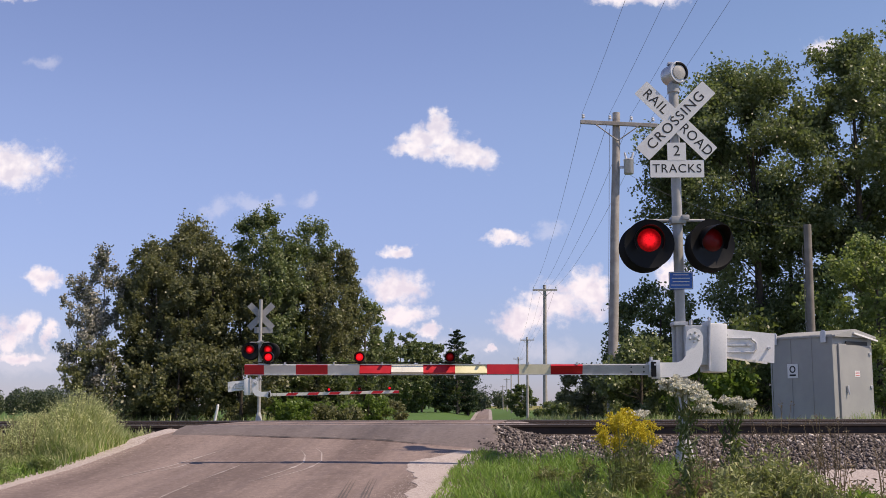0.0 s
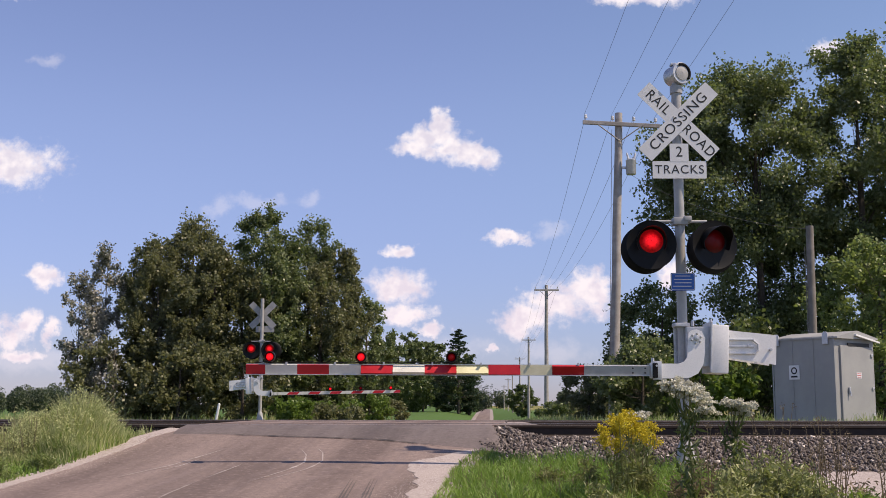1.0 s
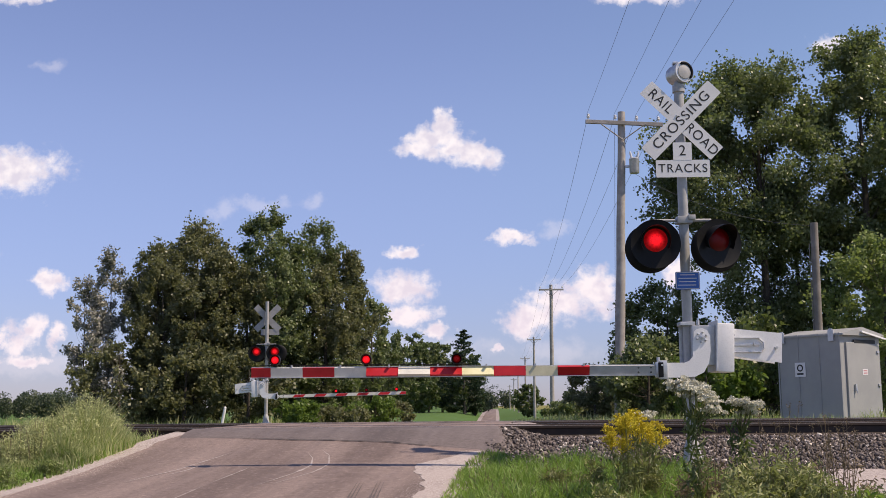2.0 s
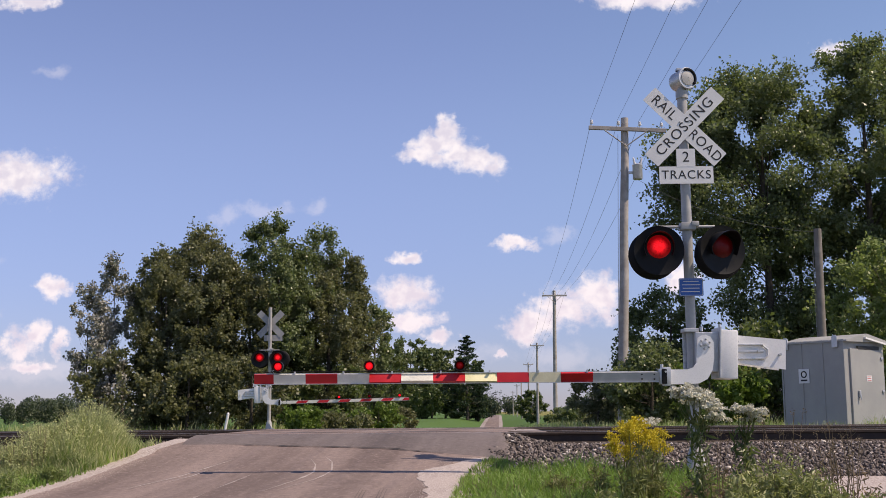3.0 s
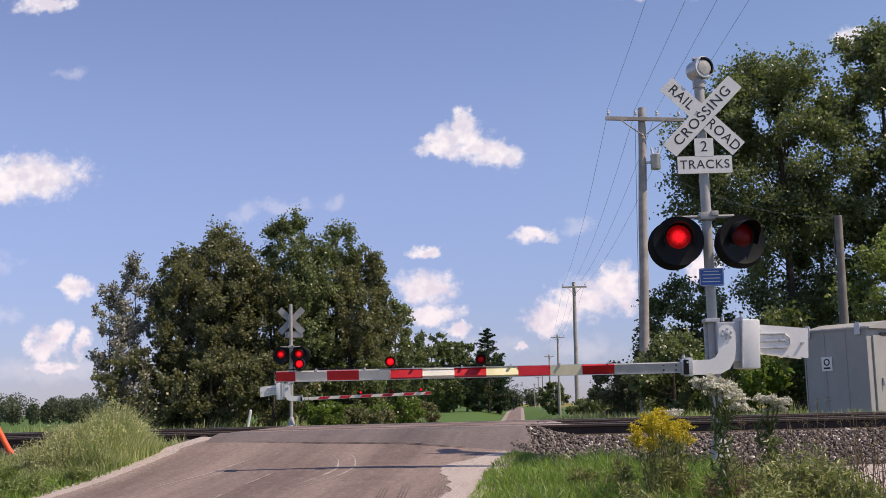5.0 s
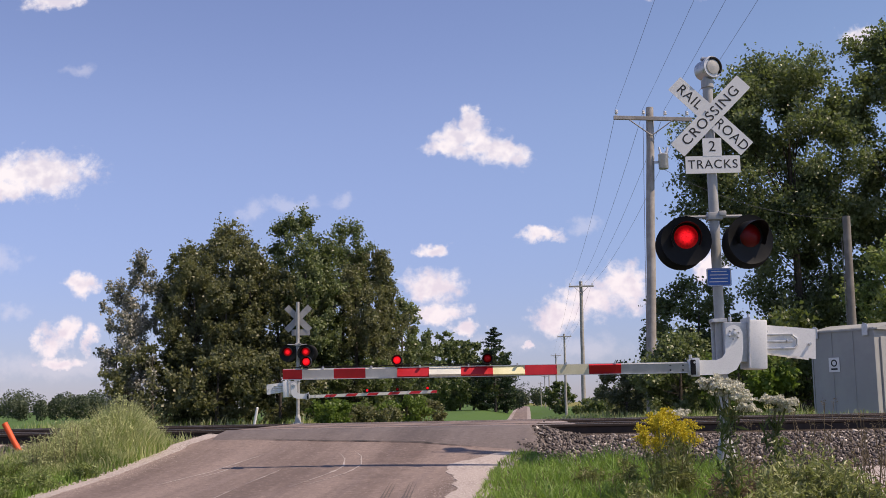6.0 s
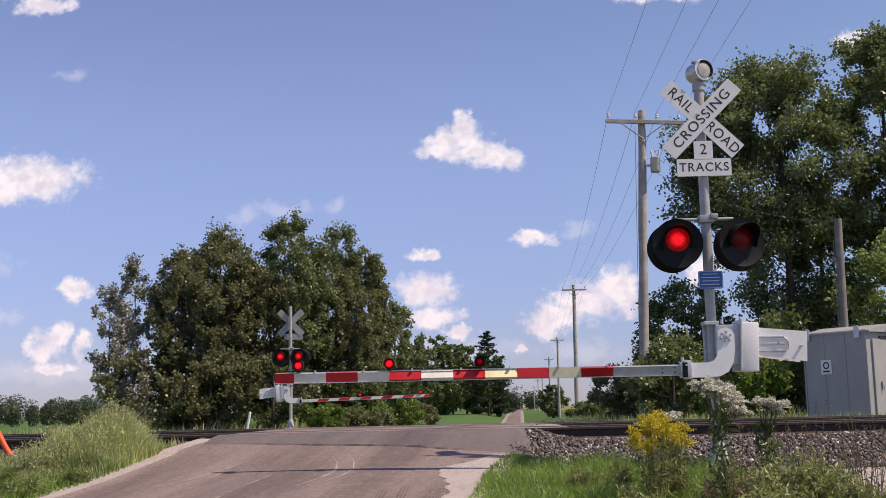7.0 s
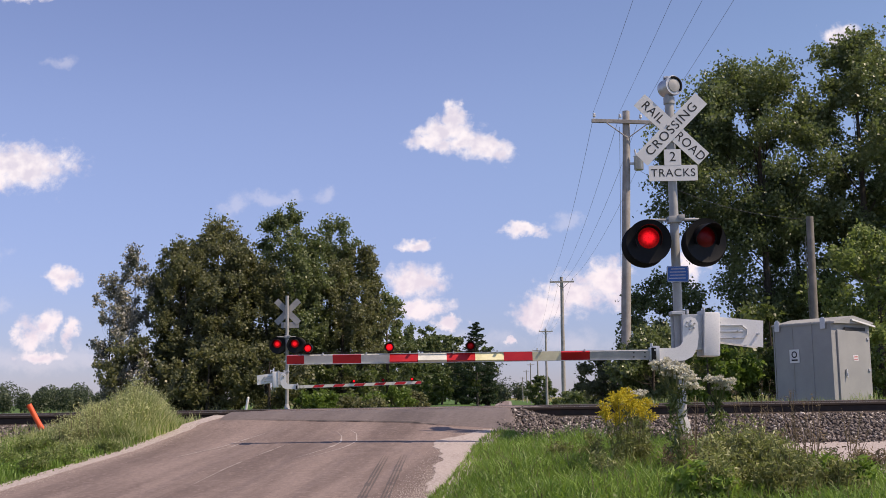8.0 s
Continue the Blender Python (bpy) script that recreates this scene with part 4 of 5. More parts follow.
# ---- equipment cabinet ----
def cabinet():
    g = -0.40
    t = thing("equipment_cabinet", pose(9.07, 26.5, g, 0, 0, 36.2), "grey sheet-metal railway equipment cabinet with gabled roof", "cabinet")
    w, d, h = 1.54, 1.73, 2.33
    part("body", Shape().box((w / 2, d / 2, h / 2 + 0.06), (w, d, h - 0.12), None, 0.012), "grey_cabinet", t, "grey painted sheet-metal walls")
    part("plinth", Shape().box((w / 2, d / 2, 0.04), (w + 0.1, d + 0.1, 0.10), None, 0.01), "galvanised", t)
    for y in (0.02, 0.59, 1.18, 1.75):
        part("wall_seam", Shape().box((-0.006, y, h / 2 + 0.05), (0.02, 0.035, h - 0.1), None, 0.004), "grey_cabinet", t, "raised standing seam")
    roof = Shape().slab([(-0.03, h - 0.06), (w + 0.05, h - 0.06), (w + 0.05, h - 0.02), (w / 2, h + 0.14), (-0.03, h - 0.02)], d + 0.16, pose(0, -0.10, 0))
    part("roof", roof, "grey_cabinet", t, "low gabled sheet-metal roof")
    door = part("door", Shape().box((w / 2 + 0.02, -0.02, h / 2 - 0.02), (w - 0.30, 0.05, h - 0.40), None, 0.012), "grey_cabinet", t, "pale grey hinged door")
    part("gable_trim", Shape().slab([(w / 2 - 0.12, h + 0.055), (w + 0.05, h - 0.10), (w + 0.05, h - 0.14), (w / 2 - 0.12, h + 0.015)], 0.05, pose(0, -0.152, 0)), "white_paint", t, "pale drip trim under the gable")
    part("handle", Shape().box((0.42, -0.07, 1.06), (0.05, 0.04, 0.16), None, 0.008).tube([(0.42, -0.09, 1.05), (0.42, -0.10, 0.93)], 0.014, 8), "galvanised", door, "chrome door handle with padlock")
    for z in (0.5, 1.12, 1.9):
        part("hinge", Shape().box((w - 0.16, -0.06, z), (0.09, 0.03, 0.06), None, 0.008), "galvanised", door, "metal hinge")
    lab = part("door_label", Shape().box((0.85, -0.048, 1.42), (0.20, 0.004, 0.14)), "sign_white", door, "small white label")
    for i in range(3):
        part("text_bar", Shape().box((0.85, -0.052, 1.46 - 0.04 * i), (0.15, 0.002, 0.012)), "red_sheeting", lab)
    sg = part("notice_sign", Shape().box((-0.014, 1.18 - 0.05, 1.50), (0.006, 0.30, 0.34), None, 0.002), "sign_white", t, "small white warning notice")
    part("emblem", Shape().lathe([(0.085, 0.0), (0.085, 0.004), (0.055, 0.004), (0.055, 0.0)], pose(-0.018, 1.13, 1.54, 0, -90, 0), 20), "sign_black", sg, "round dark emblem")
    part("text_bar", Shape().box((-0.019, 1.13, 1.40), (0.003, 0.18, 0.04)), "sign_black", sg)
    for y in (0.22, d - 0.12):
        part("lifting_lug", Shape().box((-0.035, y, h - 0.06), (0.03, 0.15, 0.26), None, 0.006).box((-0.035, y, h + 0.07), (0.028, 0.09, 0.06), None, 0.012), "galvanised", t, "riveted roof lifting lug")
    part("eave_slot", Shape().box((w / 2 + 0.12, -0.03, h - 0.20), (w * 0.55, 0.03, 0.10), None, 0.008), "sign_black", t, "dark ventilation slot under the gable")
    return t


cabinet()


# ---- utility poles and wires ----
def utility_pole(x, y, top, lean, arm, label, transformer=False, r=0.15):
    g = ground_z(x, y) - 0.05
    t = thing("utility_pole", (x, y, g), label, "utility pole", "utility poles")
    h = top - g
    pts = [(lean * (i / 8 - 1) * h + 0.01 * math.sin(i * 2.1), 0, h * i / 8) for i in range(9)]
    part("shaft", Shape().tube(pts, [r * (1.12 - 0.35 * i / 8) for i in range(9)], 14), "pole_wood", t, "mid-grey round wood", True)
    if arm:
        a = part("crossarm", Shape().box((arm[2], -r, h - 0.42), (arm[0], 0.10, 0.13), pose(0, 0, 0, 0, arm[1], 0), 0.01), "pole_wood", t, "weathered timber crossarm")
        for s in (-1, 1):
            part("brace", Shape().tube([(s * 0.75 * arm[0] / 2.6 + arm[2] * 0.5, -r - 0.05, h - 0.46), (0, -r, h - 1.0)], 0.020, 6), "pole_wood", a, "flat metal brace")
        for u in arm[3]:
            z = h - 0.42 - math.sin(radians(arm[1])) * u
            part("insulator", Shape().lathe([(0.012, 0.06), (0.012, 0.14), (0.055, 0.15), (0.06, 0.18), (0.035, 0.21), (0.05, 0.225), (0.045, 0.26), (0.004, 0.28)],
                                            pose(u + arm[2], -r, z), 12), "porcelain", a, "grey porcelain pin insulator", True)
    if transformer:
        tr = part("transformer", Shape().lathe([(0.004, 0), (0.15, 0.0), (0.165, 0.03), (0.165, 0.45), (0.175, 0.47), (0.175, 0.49), (0.10, 0.53), (0.004, 0.54)],
                                               pose(0.34, -0.18, h - 2.15), 20), "galvanised", t, "grey can-shaped transformer", True)
        for bx in (-0.08, 0.1):
            part("bushing", Shape().lathe([(0.03, 0), (0.045, 0.05), (0.03, 0.10), (0.04, 0.15), (0.02, 0.24), (0.004, 0.25)], pose(0.34 + bx, -0.18, h - 1.64, 0, bx * 150, 0), 10), "porcelain", tr, "", True)
        part("mount", Shape().box((0.16, -0.1, h - 1.9), (0.24, 0.06, 0.08)), "galvanised", tr)
    return t


PINS = (-1.20, -0.30, 0.42, 1.15)
POLES = [(3.4, -24.0, 10.0, 0.0), (5.90, 37.5, 10.11, 0.036), (8.30, 92.0, 10.0, 0.01), (12.0, 162.0, 9.93, 0.005), (15.0, 227.0, 9.87, 0.0),
         (17.9, 300.0, 9.1, 0.0), (20.4, 365.0, 8.9, 0.0), (23.0, 440.0, 8.0, 0.0)]
for i, (px, py, top, lean) in enumerate(POLES):
    utility_pole(px, py, top, lean, (2.6 if i < 2 else 2.0, 3.0 if i == 1 else 0.0, 0.05 if i == 1 else 0, PINS if i < 2 else (-0.9, 0.0, 0.9)),
                 "weathered wooden power pole with crossarm and transformer" if i == 1 else "weathered wooden power pole with crossarm", i == 1,
                 0.16 if i == 1 else 0.17)


def power_line(k):
    t = thing("power_line", (0, 0, 0), "thin dark overhead power line sagging between the poles", "power line", "power lines", "structure")
    for i, (a, b) in enumerate(zip(POLES[:4], POLES[1:5])):
        pa, pb = (PINS[k] if i == 0 else PINS[k] + 0.05 if i == 1 else PINS[k] * 0.75), (PINS[k] if i == 0 else PINS[k] * 0.75)
        za, zb = a[2] - 0.16 - (0.05 * pa if i == 1 else 0), b[2] - 0.16 - (0.05 * pb if i == 0 else 0)
        pts = []
        for j in range(25):
            s = j / 24
            pts.append((a[0] + pa + (b[0] + pb - a[0] - pa) * s, a[1] + (b[1] - a[1]) * s - 0.16, za + (zb - za) * s - 4 * 0.75 * s * (1 - s)))
        part("span", Shape().tube(pts, 0.0045 if i == 0 else 0.0065, 5), "wire_metal", t)
    return t


for k in range(4):
    power_line(k)
drop = thing("service_wire", (0, 0, 0), "thin service wires dropping from the transformer", "service wire", "", "structure")
part("span", Shape().tube([(6.1 + 4.3 * s, 37.2 - 5.2 * s, 8.0 - 2.7 * s - 1.0 * s * (1 - s) * 4 * 0.4) for s in [j / 16 for j in range(17)]], 0.006, 5), "wire_metal", drop)
part("span", Shape().tube([(5.62, 37.3, 9.5), (5.50, 37.3, 5.0), (5.40, 37.3, 1.0)], 0.008, 5), "wire_metal", drop)

stub = thing("stub_pole", (10.35, 32.0, ground_z(10.35, 32) - 0.03), "short weathered wooden service pole behind the cabinet", "pole")
part("shaft", Shape().tube([(0, 0, 0), (0.02, 0, 3), (0.05, 0, 5.9)], [0.125, 0.118, 0.108], 14), "stub_wood", stub, "", True)
part("conduit", Shape().tube([(-0.13, -0.02, 0), (-0.12, -0.02, 5.3)], 0.012, 8), "stub_wood", stub, "thin weathered conduit")


# ---- marker posts ----
white = thing("marker_post", (-8.38, 42.0, -0.45), "short white leaning marker post beside the track", "marker post")
part("post", Shape().tube([(0, 0, 0), (0.14, 0, 0.78)], [0.05, 0.05], 12).lathe([(0.05, 0.0), (0.035, 0.03), (0.004, 0.04)], pose(0.14, 0, 0.78), 12), "post_white", white, "", True)
orange = thing("marker_stake", (-6.90, 17.0, ground_z(-6.9, 17.0) - 0.02), "bright orange leaning plastic marker stake in the weeds", "marker stake")
part("stake", Shape().tube([(0, 0, 0.05), (-0.10, 0, 0.22), (-0.24, 0, 0.47)], [0.045, 0.042, 0.045], 12), "orange_plastic", orange, "", True)
yel = thing("yellow_guard", (11.6, 29.5, ground_z(11.6, 29.5)), "yellow plastic guy-wire guard beyond the cabinet", "guy guard")
part("guard", Shape().tube([(-0.9, 0, 0.33), (0.6, 0, 0.36)], 0.035, 8), "yellow_plastic", yel)
for gx in (-0.85, 0.55):
    part("support", Shape().tube([(gx, 0, 0), (gx, 0, 0.36)], 0.03, 8), "pole_wood", yel)


# ---- farmhouse far off ----
def farmhouse():
    x, y = 29.6, 220.0
    g = ground_z(x, y) - 0.1
    t = thing("farmhouse", (x, y, g), "low grey-roofed farm building far across the field", "house")
    part("wall", Shape().box((0, 0, 1.3), (7, 6, 2.6)), "siding", t, "pale siding")
    part("roof", Shape().slab([(-3.4, 2.5), (3.4, 2.5), (0.0, 4.4)], 7.6, pose(-3.8, 0, 0, 0, 0, 90) @ pose(0, -7.6, 0)), "roof_shingle", t, "grey shingle roof")
    for wx in (-2, 1.2):
        w = part("window", Shape().box((wx, -3.02, 1.5), (0.9, 0.08, 1.1)), "white_paint", t)
        part("pane", Shape().box((wx, -3.07, 1.5), (0.75, 0.02, 0.95)), "window_dark", w)
    part("antenna", Shape().tube([(-3.6, 0, 2.5), (-3.6, 0, 5.4)], 0.05, 6).tube([(-4.2, 0, 5.1), (-3.0, 0, 5.2)], 0.04, 6).tube([(-4.0, 0, 4.6), (-3.2, 0, 4.7)], 0.04, 6), "galvanised", t, "roof aerial")


farmhouse()


# ---- trees ----
def limb_path(rng, a, b, bend=0.12):
    a, b = Vector(a), Vector(b)
    d = (b - a).length
    off = Vector(rng.normal(size=3)) * d * bend
    return [a, a.lerp(b, 0.35) + off * 0.8, a.lerp(b, 0.7) + off * 0.6, b]


def tree(x, y, height, width, seed, leaf_mat, label, leaf=0.15, count=13000, clumps=120, bare=0.10, shape=0.55, name="tree", trunk=None, clump_r=0.10,
         group="trees by the railway", hollow=0.35, gaps=(), sprays=(), ragged=0.0, twig=0.045, upright=1.0):
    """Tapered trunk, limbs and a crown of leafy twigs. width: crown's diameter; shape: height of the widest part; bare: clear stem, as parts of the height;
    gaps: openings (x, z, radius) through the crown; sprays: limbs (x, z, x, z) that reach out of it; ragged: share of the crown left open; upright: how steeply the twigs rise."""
    rng = np.random.default_rng(seed)
    g = ground_z(x, y) - 0.08
    t = thing(name, (x, y, g), label, "tree", group)
    r0 = trunk or 0.012 * height + 0.04
    top = Vector((rng.normal() * 0.02 * height, rng.normal() * 0.02 * height, height * 0.86))
    stem = [Vector((0, 0, 0)), Vector((0.1 * top.x, 0.2 * top.y, height * 0.25)), Vector((0.6 * top.x, 0.5 * top.y, height * 0.55)), top]
    wood = Shape().tube(stem, [r0 * 1.25, r0 * 0.85, r0 * 0.5, r0 * 0.15], 9)
    pts = []
    n = tries = 0
    while n < clumps and tries < 40 * clumps:
        tries += 1
        h = rng.uniform(bare, 0.97)
        q = (h - bare) / (1 - bare)
        prof = (q / shape) ** 0.6 if q < shape else max(0.0, 1 - ((q - shape) / (1 - shape)) ** 2.0) ** 0.75
        a = rng.uniform(0, 2 * math.pi)
        lump = 0.86 + 0.42 * noise.noise((seed * 3.1 + math.cos(a) * 1.4, h * height * 0.42, math.sin(a) * 1.4))
        rad = width / 2 * prof * lump * (hollow + (1 - hollow) * math.sqrt(rng.random()))
        if rng.random() > prof + 0.12:
            continue
        p = (rad * math.cos(a) + top.x * h, rad * math.sin(a) + top.y * h, h * height)
        if ragged and noise.noise((p[0] * 0.62 + seed, p[1] * 0.35, p[2] * 0.62)) < ragged - 0.5:
            continue
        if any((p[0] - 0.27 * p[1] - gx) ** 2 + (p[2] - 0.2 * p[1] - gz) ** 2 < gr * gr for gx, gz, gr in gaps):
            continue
        pts.append(p)
        n += 1
    for ax, az, bx, bz in sprays:
        k = 9
        for i in range(k):
            f = i / (k - 1)
            pts.append((ax + (bx - ax) * f + rng.normal() * 0.14, rng.normal() * 0.4, az + (bz - az) * f + rng.normal() * 0.2))
        wood.tube(limb_path(rng, (0, 0, min(az, height * 0.6) - 0.6), (bx, 0, bz), 0.04), [r0 * 0.22, r0 * 0.15, r0 * 0.08, 0.008], 5)
    pts = np.array(pts)
    for p in pts[:: max(1, clumps // 30)]:
        hz = max(0.10, (p[2] / height) * 0.84 - 0.05)
        s = stem[0].lerp(stem[-1], hz / 0.86)
        wood.tube(limb_path(rng, s, Vector(p) * 0.96, 0.11), [r0 * 0.17 * (1.15 - hz), r0 * 0.11 * (1.1 - hz), r0 * 0.06, 0.006], 5)
    part("trunk", wood, "bark", t, "grey-brown trunk and limbs", True)
    # each clump is a spray of twigs, and the leaves sit along their outer halves
    cr = clump_r * width ** 0.5 * height ** 0.3
    size = rng.uniform(0.6, 1.4, len(pts)) * cr
    twigs = 11
    out = pts * (1, 1, 0)
    out = out / (np.linalg.norm(out, axis=1)[:, None] + 0.3) * 0.45 + (0, 0, 0.30 * upright)
    tip = unit(rng, len(pts) * twigs).reshape(-1, twigs, 3) + out[:, None]
    tip *= (size[:, None] * rng.uniform(0.55, 1.25, (len(pts), twigs)))[..., None] * (1.0 / upright, 1.0 / upright, 0.85 * upright)
    share = (size ** 2)[:, None] * rng.uniform(0.5, 1.5, (len(pts), twigs))
    per = rng.multinomial(count, (share / share.sum()).ravel())
    k = int(per.sum())
    root, reach = np.repeat(np.repeat(pts, twigs, axis=0), per, axis=0), np.repeat(tip.reshape(-1, 3), per, axis=0)
    c = root + reach * (rng.random(k) ** 0.6)[:, None] + rng.normal(size=(k, 3)) * (twig * width ** 0.5)
    c[:, 2] = np.maximum(c[:, 2], 0.15)
    v, q = leaves(rng, c, leaf)
    crown = new("crown", raw_mesh("crown", v, q, leaf_mat))
    crown.parent = t
    return t


P = "tall leafy poplar with grey-green foliage beyond the tracks"
SILVER = "thin pale poplar with silvery sparse foliage"
tree(-15.95, 53.0, 8.6, 2.8, 21, "silver_leaf", SILVER, 0.12, 10500, 95, 0.05, 0.62, trunk=0.055, hollow=0.15, ragged=0.30, upright=1.25)
tree(-16.85, 52.5, 7.2, 1.9, 121, "silver_leaf", SILVER, 0.12, 6000, 60, 0.05, 0.62, trunk=0.045, hollow=0.15, ragged=0.30, upright=1.25)
POPLARS = (          # x, y, height, width, seed, foliage, leaves, twig clumps
    (-14.6, 55.0, 6.4, 2.2, 22, "olive_leaf", 8000, 70), (-13.7, 53.0, 8.7, 2.9, 23, "olive_leaf", 26000, 150), (-12.4, 54.5, 9.9, 3.5, 24, "olive_leaf", 30000, 170),
    (-10.8, 53.0, 8.3, 3.0, 25, "olive_leaf", 22000, 140), (-8.4, 56.0, 10.7, 3.4, 26, "poplar_leaf", 28000, 150), (-7.0, 57.0, 10.4, 3.8, 27, "poplar_leaf", 28000, 150),
    (-5.4, 57.5, 9.3, 3.1, 28, "olive_leaf", 24000, 140), (-12.9, 52.0, 7.4, 2.8, 122, "olive_leaf", 18000, 110), (-11.5, 51.8, 7.0, 2.8, 123, "olive_leaf", 16000, 110),
    (-9.5, 53.5, 7.6, 2.8, 124, "olive_leaf", 17000, 110), (-7.8, 54.0, 8.6, 2.9, 125, "poplar_leaf", 20000, 120), (-6.0, 55.0, 7.8, 2.9, 126, "olive_leaf", 18000, 110),
)
for px, py, ph, pw, ps, pm, pn, pc in POPLARS:
    tree(px, py, ph, pw * 1.22, ps, pm, P, 0.13, pn, pc, 0.02, 0.58, hollow=0.25, ragged=0.14, upright=1.25)
tree(-4.2, 62.0, 7.0, 3.8, 29, "poplar_leaf", "drooping green locust at the edge of the grove", 0.15, 16000, 90, 0.02, 0.5, hollow=0.2)
tree(-15.9, 51.0, 4.0, 2.8, 30, "silver_leaf", "low silvery bush under the poplars", 0.14, 4200, 50, 0.02, 0.45, hollow=0.2)
tree(-14.6, 50.5, 3.8, 4.4, 31, "olive_leaf", "dense dark undergrowth below the poplars", 0.15, 4500, 60, 0.02, 0.5)
tree(-11.6, 50.0, 3.6, 4.4, 32, "olive_leaf", "dense olive undergrowth below the poplars", 0.15, 9000, 70, 0.02, 0.5)
tree(-8.8, 50.0, 3.4, 4.2, 33, "olive_leaf", "dense olive undergrowth below the poplars", 0.15, 8000, 65, 0.02, 0.5)
tree(-5.9, 55.0, 3.4, 4.0, 34, "dark_leaf", "dense dark undergrowth below the poplars", 0.16, 8000, 65, 0.02, 0.5)

# beyond the grove, along the far road
tree(-9.20, 192.00, 9.20, 10.80, 41, "dark_leaf", "dark green tree beside the far road", 0.41, 11900, 96, 0.03, 0.5, group="trees along the road")
tree(-11.20, 300.00, 21.20, 16.00, 42, "poplar_leaf", "rounded roadside tree with dull green crown", 0.58, 17000, 132, 0.06, 0.6, group="trees along the road")
tree(-2.00, 304.00, 18.80, 12.80, 43, "poplar_leaf", "roadside tree with green crown", 0.58, 15300, 120, 0.05, 0.55, group="trees along the road")
tree(4.40, 316.00, 17.60, 9.20, 44, "dark_leaf", "dark green tree beside the far road", 0.58, 13600, 96, 0.12, 0.6, group="trees along the road")
tree(-7.60, 280.00, 10.80, 14.00, 45, "dark_leaf", "dark green shrub beside the far road", 0.51, 11900, 96, 0.02, 0.5, group="trees along the road")
tree(-16.00, 260.00, 12.80, 14.00, 46, "dark_leaf", "dark green shrub beside the far road", 0.51, 11900, 96, 0.02, 0.5, group="trees along the road")
tree(0.60, 292.00, 9.20, 10.00, 47, "dark_leaf", "dark green shrub beside the far road", 0.51, 10200, 84, 0.02, 0.5, group="trees along the road")
tree(-5.80, 312.00, 19.60, 13.00, 48, "poplar_leaf", "rounded roadside tree with dull green crown", 0.58, 13600, 108, 0.03, 0.55, group="trees along the road")
tree(6.60, 304.00, 8.40, 6.00, 49, "dark_leaf", "dark green shrub beside the far road", 0.51, 8500, 72, 0.02, 0.5, group="trees along the road")


def conifer(x, y, height, width, seed):
    rng = np.random.default_rng(seed)
    t = thing("conifer", (x, y, ground_z(x, y) - 0.08), "dark pointed spruce beside the far road", "tree", "trees along the road")
    wood = Shape().tube([(0, 0, 0), (0.05, 0, height * 0.5), (0, 0, height)], [0.32, 0.2, 0.03], 8)
    c = []
    for i in range(120):
        h = (i + rng.uniform(0.2, 0.8)) / 120 * 0.94 + 0.06
        a, reach = rng.uniform(0, 6.283), width / 2 * (1.02 - h) ** 0.75 * rng.uniform(0.42, 1.22) + 0.2
        z0 = h * height
        tip = Vector((reach * math.cos(a), reach * math.sin(a), z0 + 0.12 * reach - 0.05))
        wood.tube([(0, 0, z0), tip], [0.03, 0.008], 4)
        s = rng.random(95) ** 0.55
        q = np.outer(s, np.array(tip) - (0, 0, z0)) + (0, 0, z0)
        c.append(q + rng.normal(size=q.shape) * (0.20, 0.20, 0.10) * (0.5 + reach * 0.3))
    part("trunk", wood, "bark", t)
    v, q = leaves(rng, np.concatenate(c), 0.50, 0.3, 0.40)
    o = new("crown", raw_mesh("crown", v, q, "needle"))
    o.parent = t


conifer(3.6, 290.0, 21.4, 19.0, 51)
conifer(6.4, 296.0, 14.0, 8.0, 52)

# grove behind the cabinet
B = "large cottonwood with glossy dark green leaves behind the cabinet"
tree(11.5, 41.0, 12.9, 7.0, 61, "poplar_leaf", B, 0.118, 84000, 230, 0.20, 0.66, clump_r=0.120, hollow=0.15, group="cottonwoods", ragged=0.20,
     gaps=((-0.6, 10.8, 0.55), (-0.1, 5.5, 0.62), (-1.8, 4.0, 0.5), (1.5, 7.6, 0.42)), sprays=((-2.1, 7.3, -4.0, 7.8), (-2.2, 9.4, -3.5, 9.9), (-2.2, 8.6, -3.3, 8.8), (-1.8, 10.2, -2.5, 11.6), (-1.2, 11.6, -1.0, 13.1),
             (-0.2, 11.8, -0.1, 12.8), (-1.9, 9.6, -2.0, 12.1), (0.6, 11.6, 0.8, 13.2), (-2.7, 8.4, -3.0, 10.6)))
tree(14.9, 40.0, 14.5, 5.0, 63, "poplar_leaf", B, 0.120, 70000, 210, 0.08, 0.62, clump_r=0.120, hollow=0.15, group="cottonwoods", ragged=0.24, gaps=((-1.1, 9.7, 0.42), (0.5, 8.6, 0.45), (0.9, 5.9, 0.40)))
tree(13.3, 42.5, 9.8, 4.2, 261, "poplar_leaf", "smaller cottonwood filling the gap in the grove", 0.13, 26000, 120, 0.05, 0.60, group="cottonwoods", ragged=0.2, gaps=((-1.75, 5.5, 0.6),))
tree(17.8, 42.0, 13.0, 5.0, 262, "poplar_leaf", B, 0.140, 26000, 120, 0.05, 0.55, group="cottonwoods", ragged=0.25)
tree(18.5, 43.0, 17.0, 3.8, 164, "dark_leaf", B, 0.140, 20000, 130, 0.05, 0.66, hollow=0.3, group="cottonwoods", ragged=0.25)
tree(10.2, 36.0, 3.6, 4.6, 65, "dark_leaf", "dense dark undergrowth below the cottonwoods", 0.15, 9000, 70, 0.02, 0.5, group="cottonwoods")
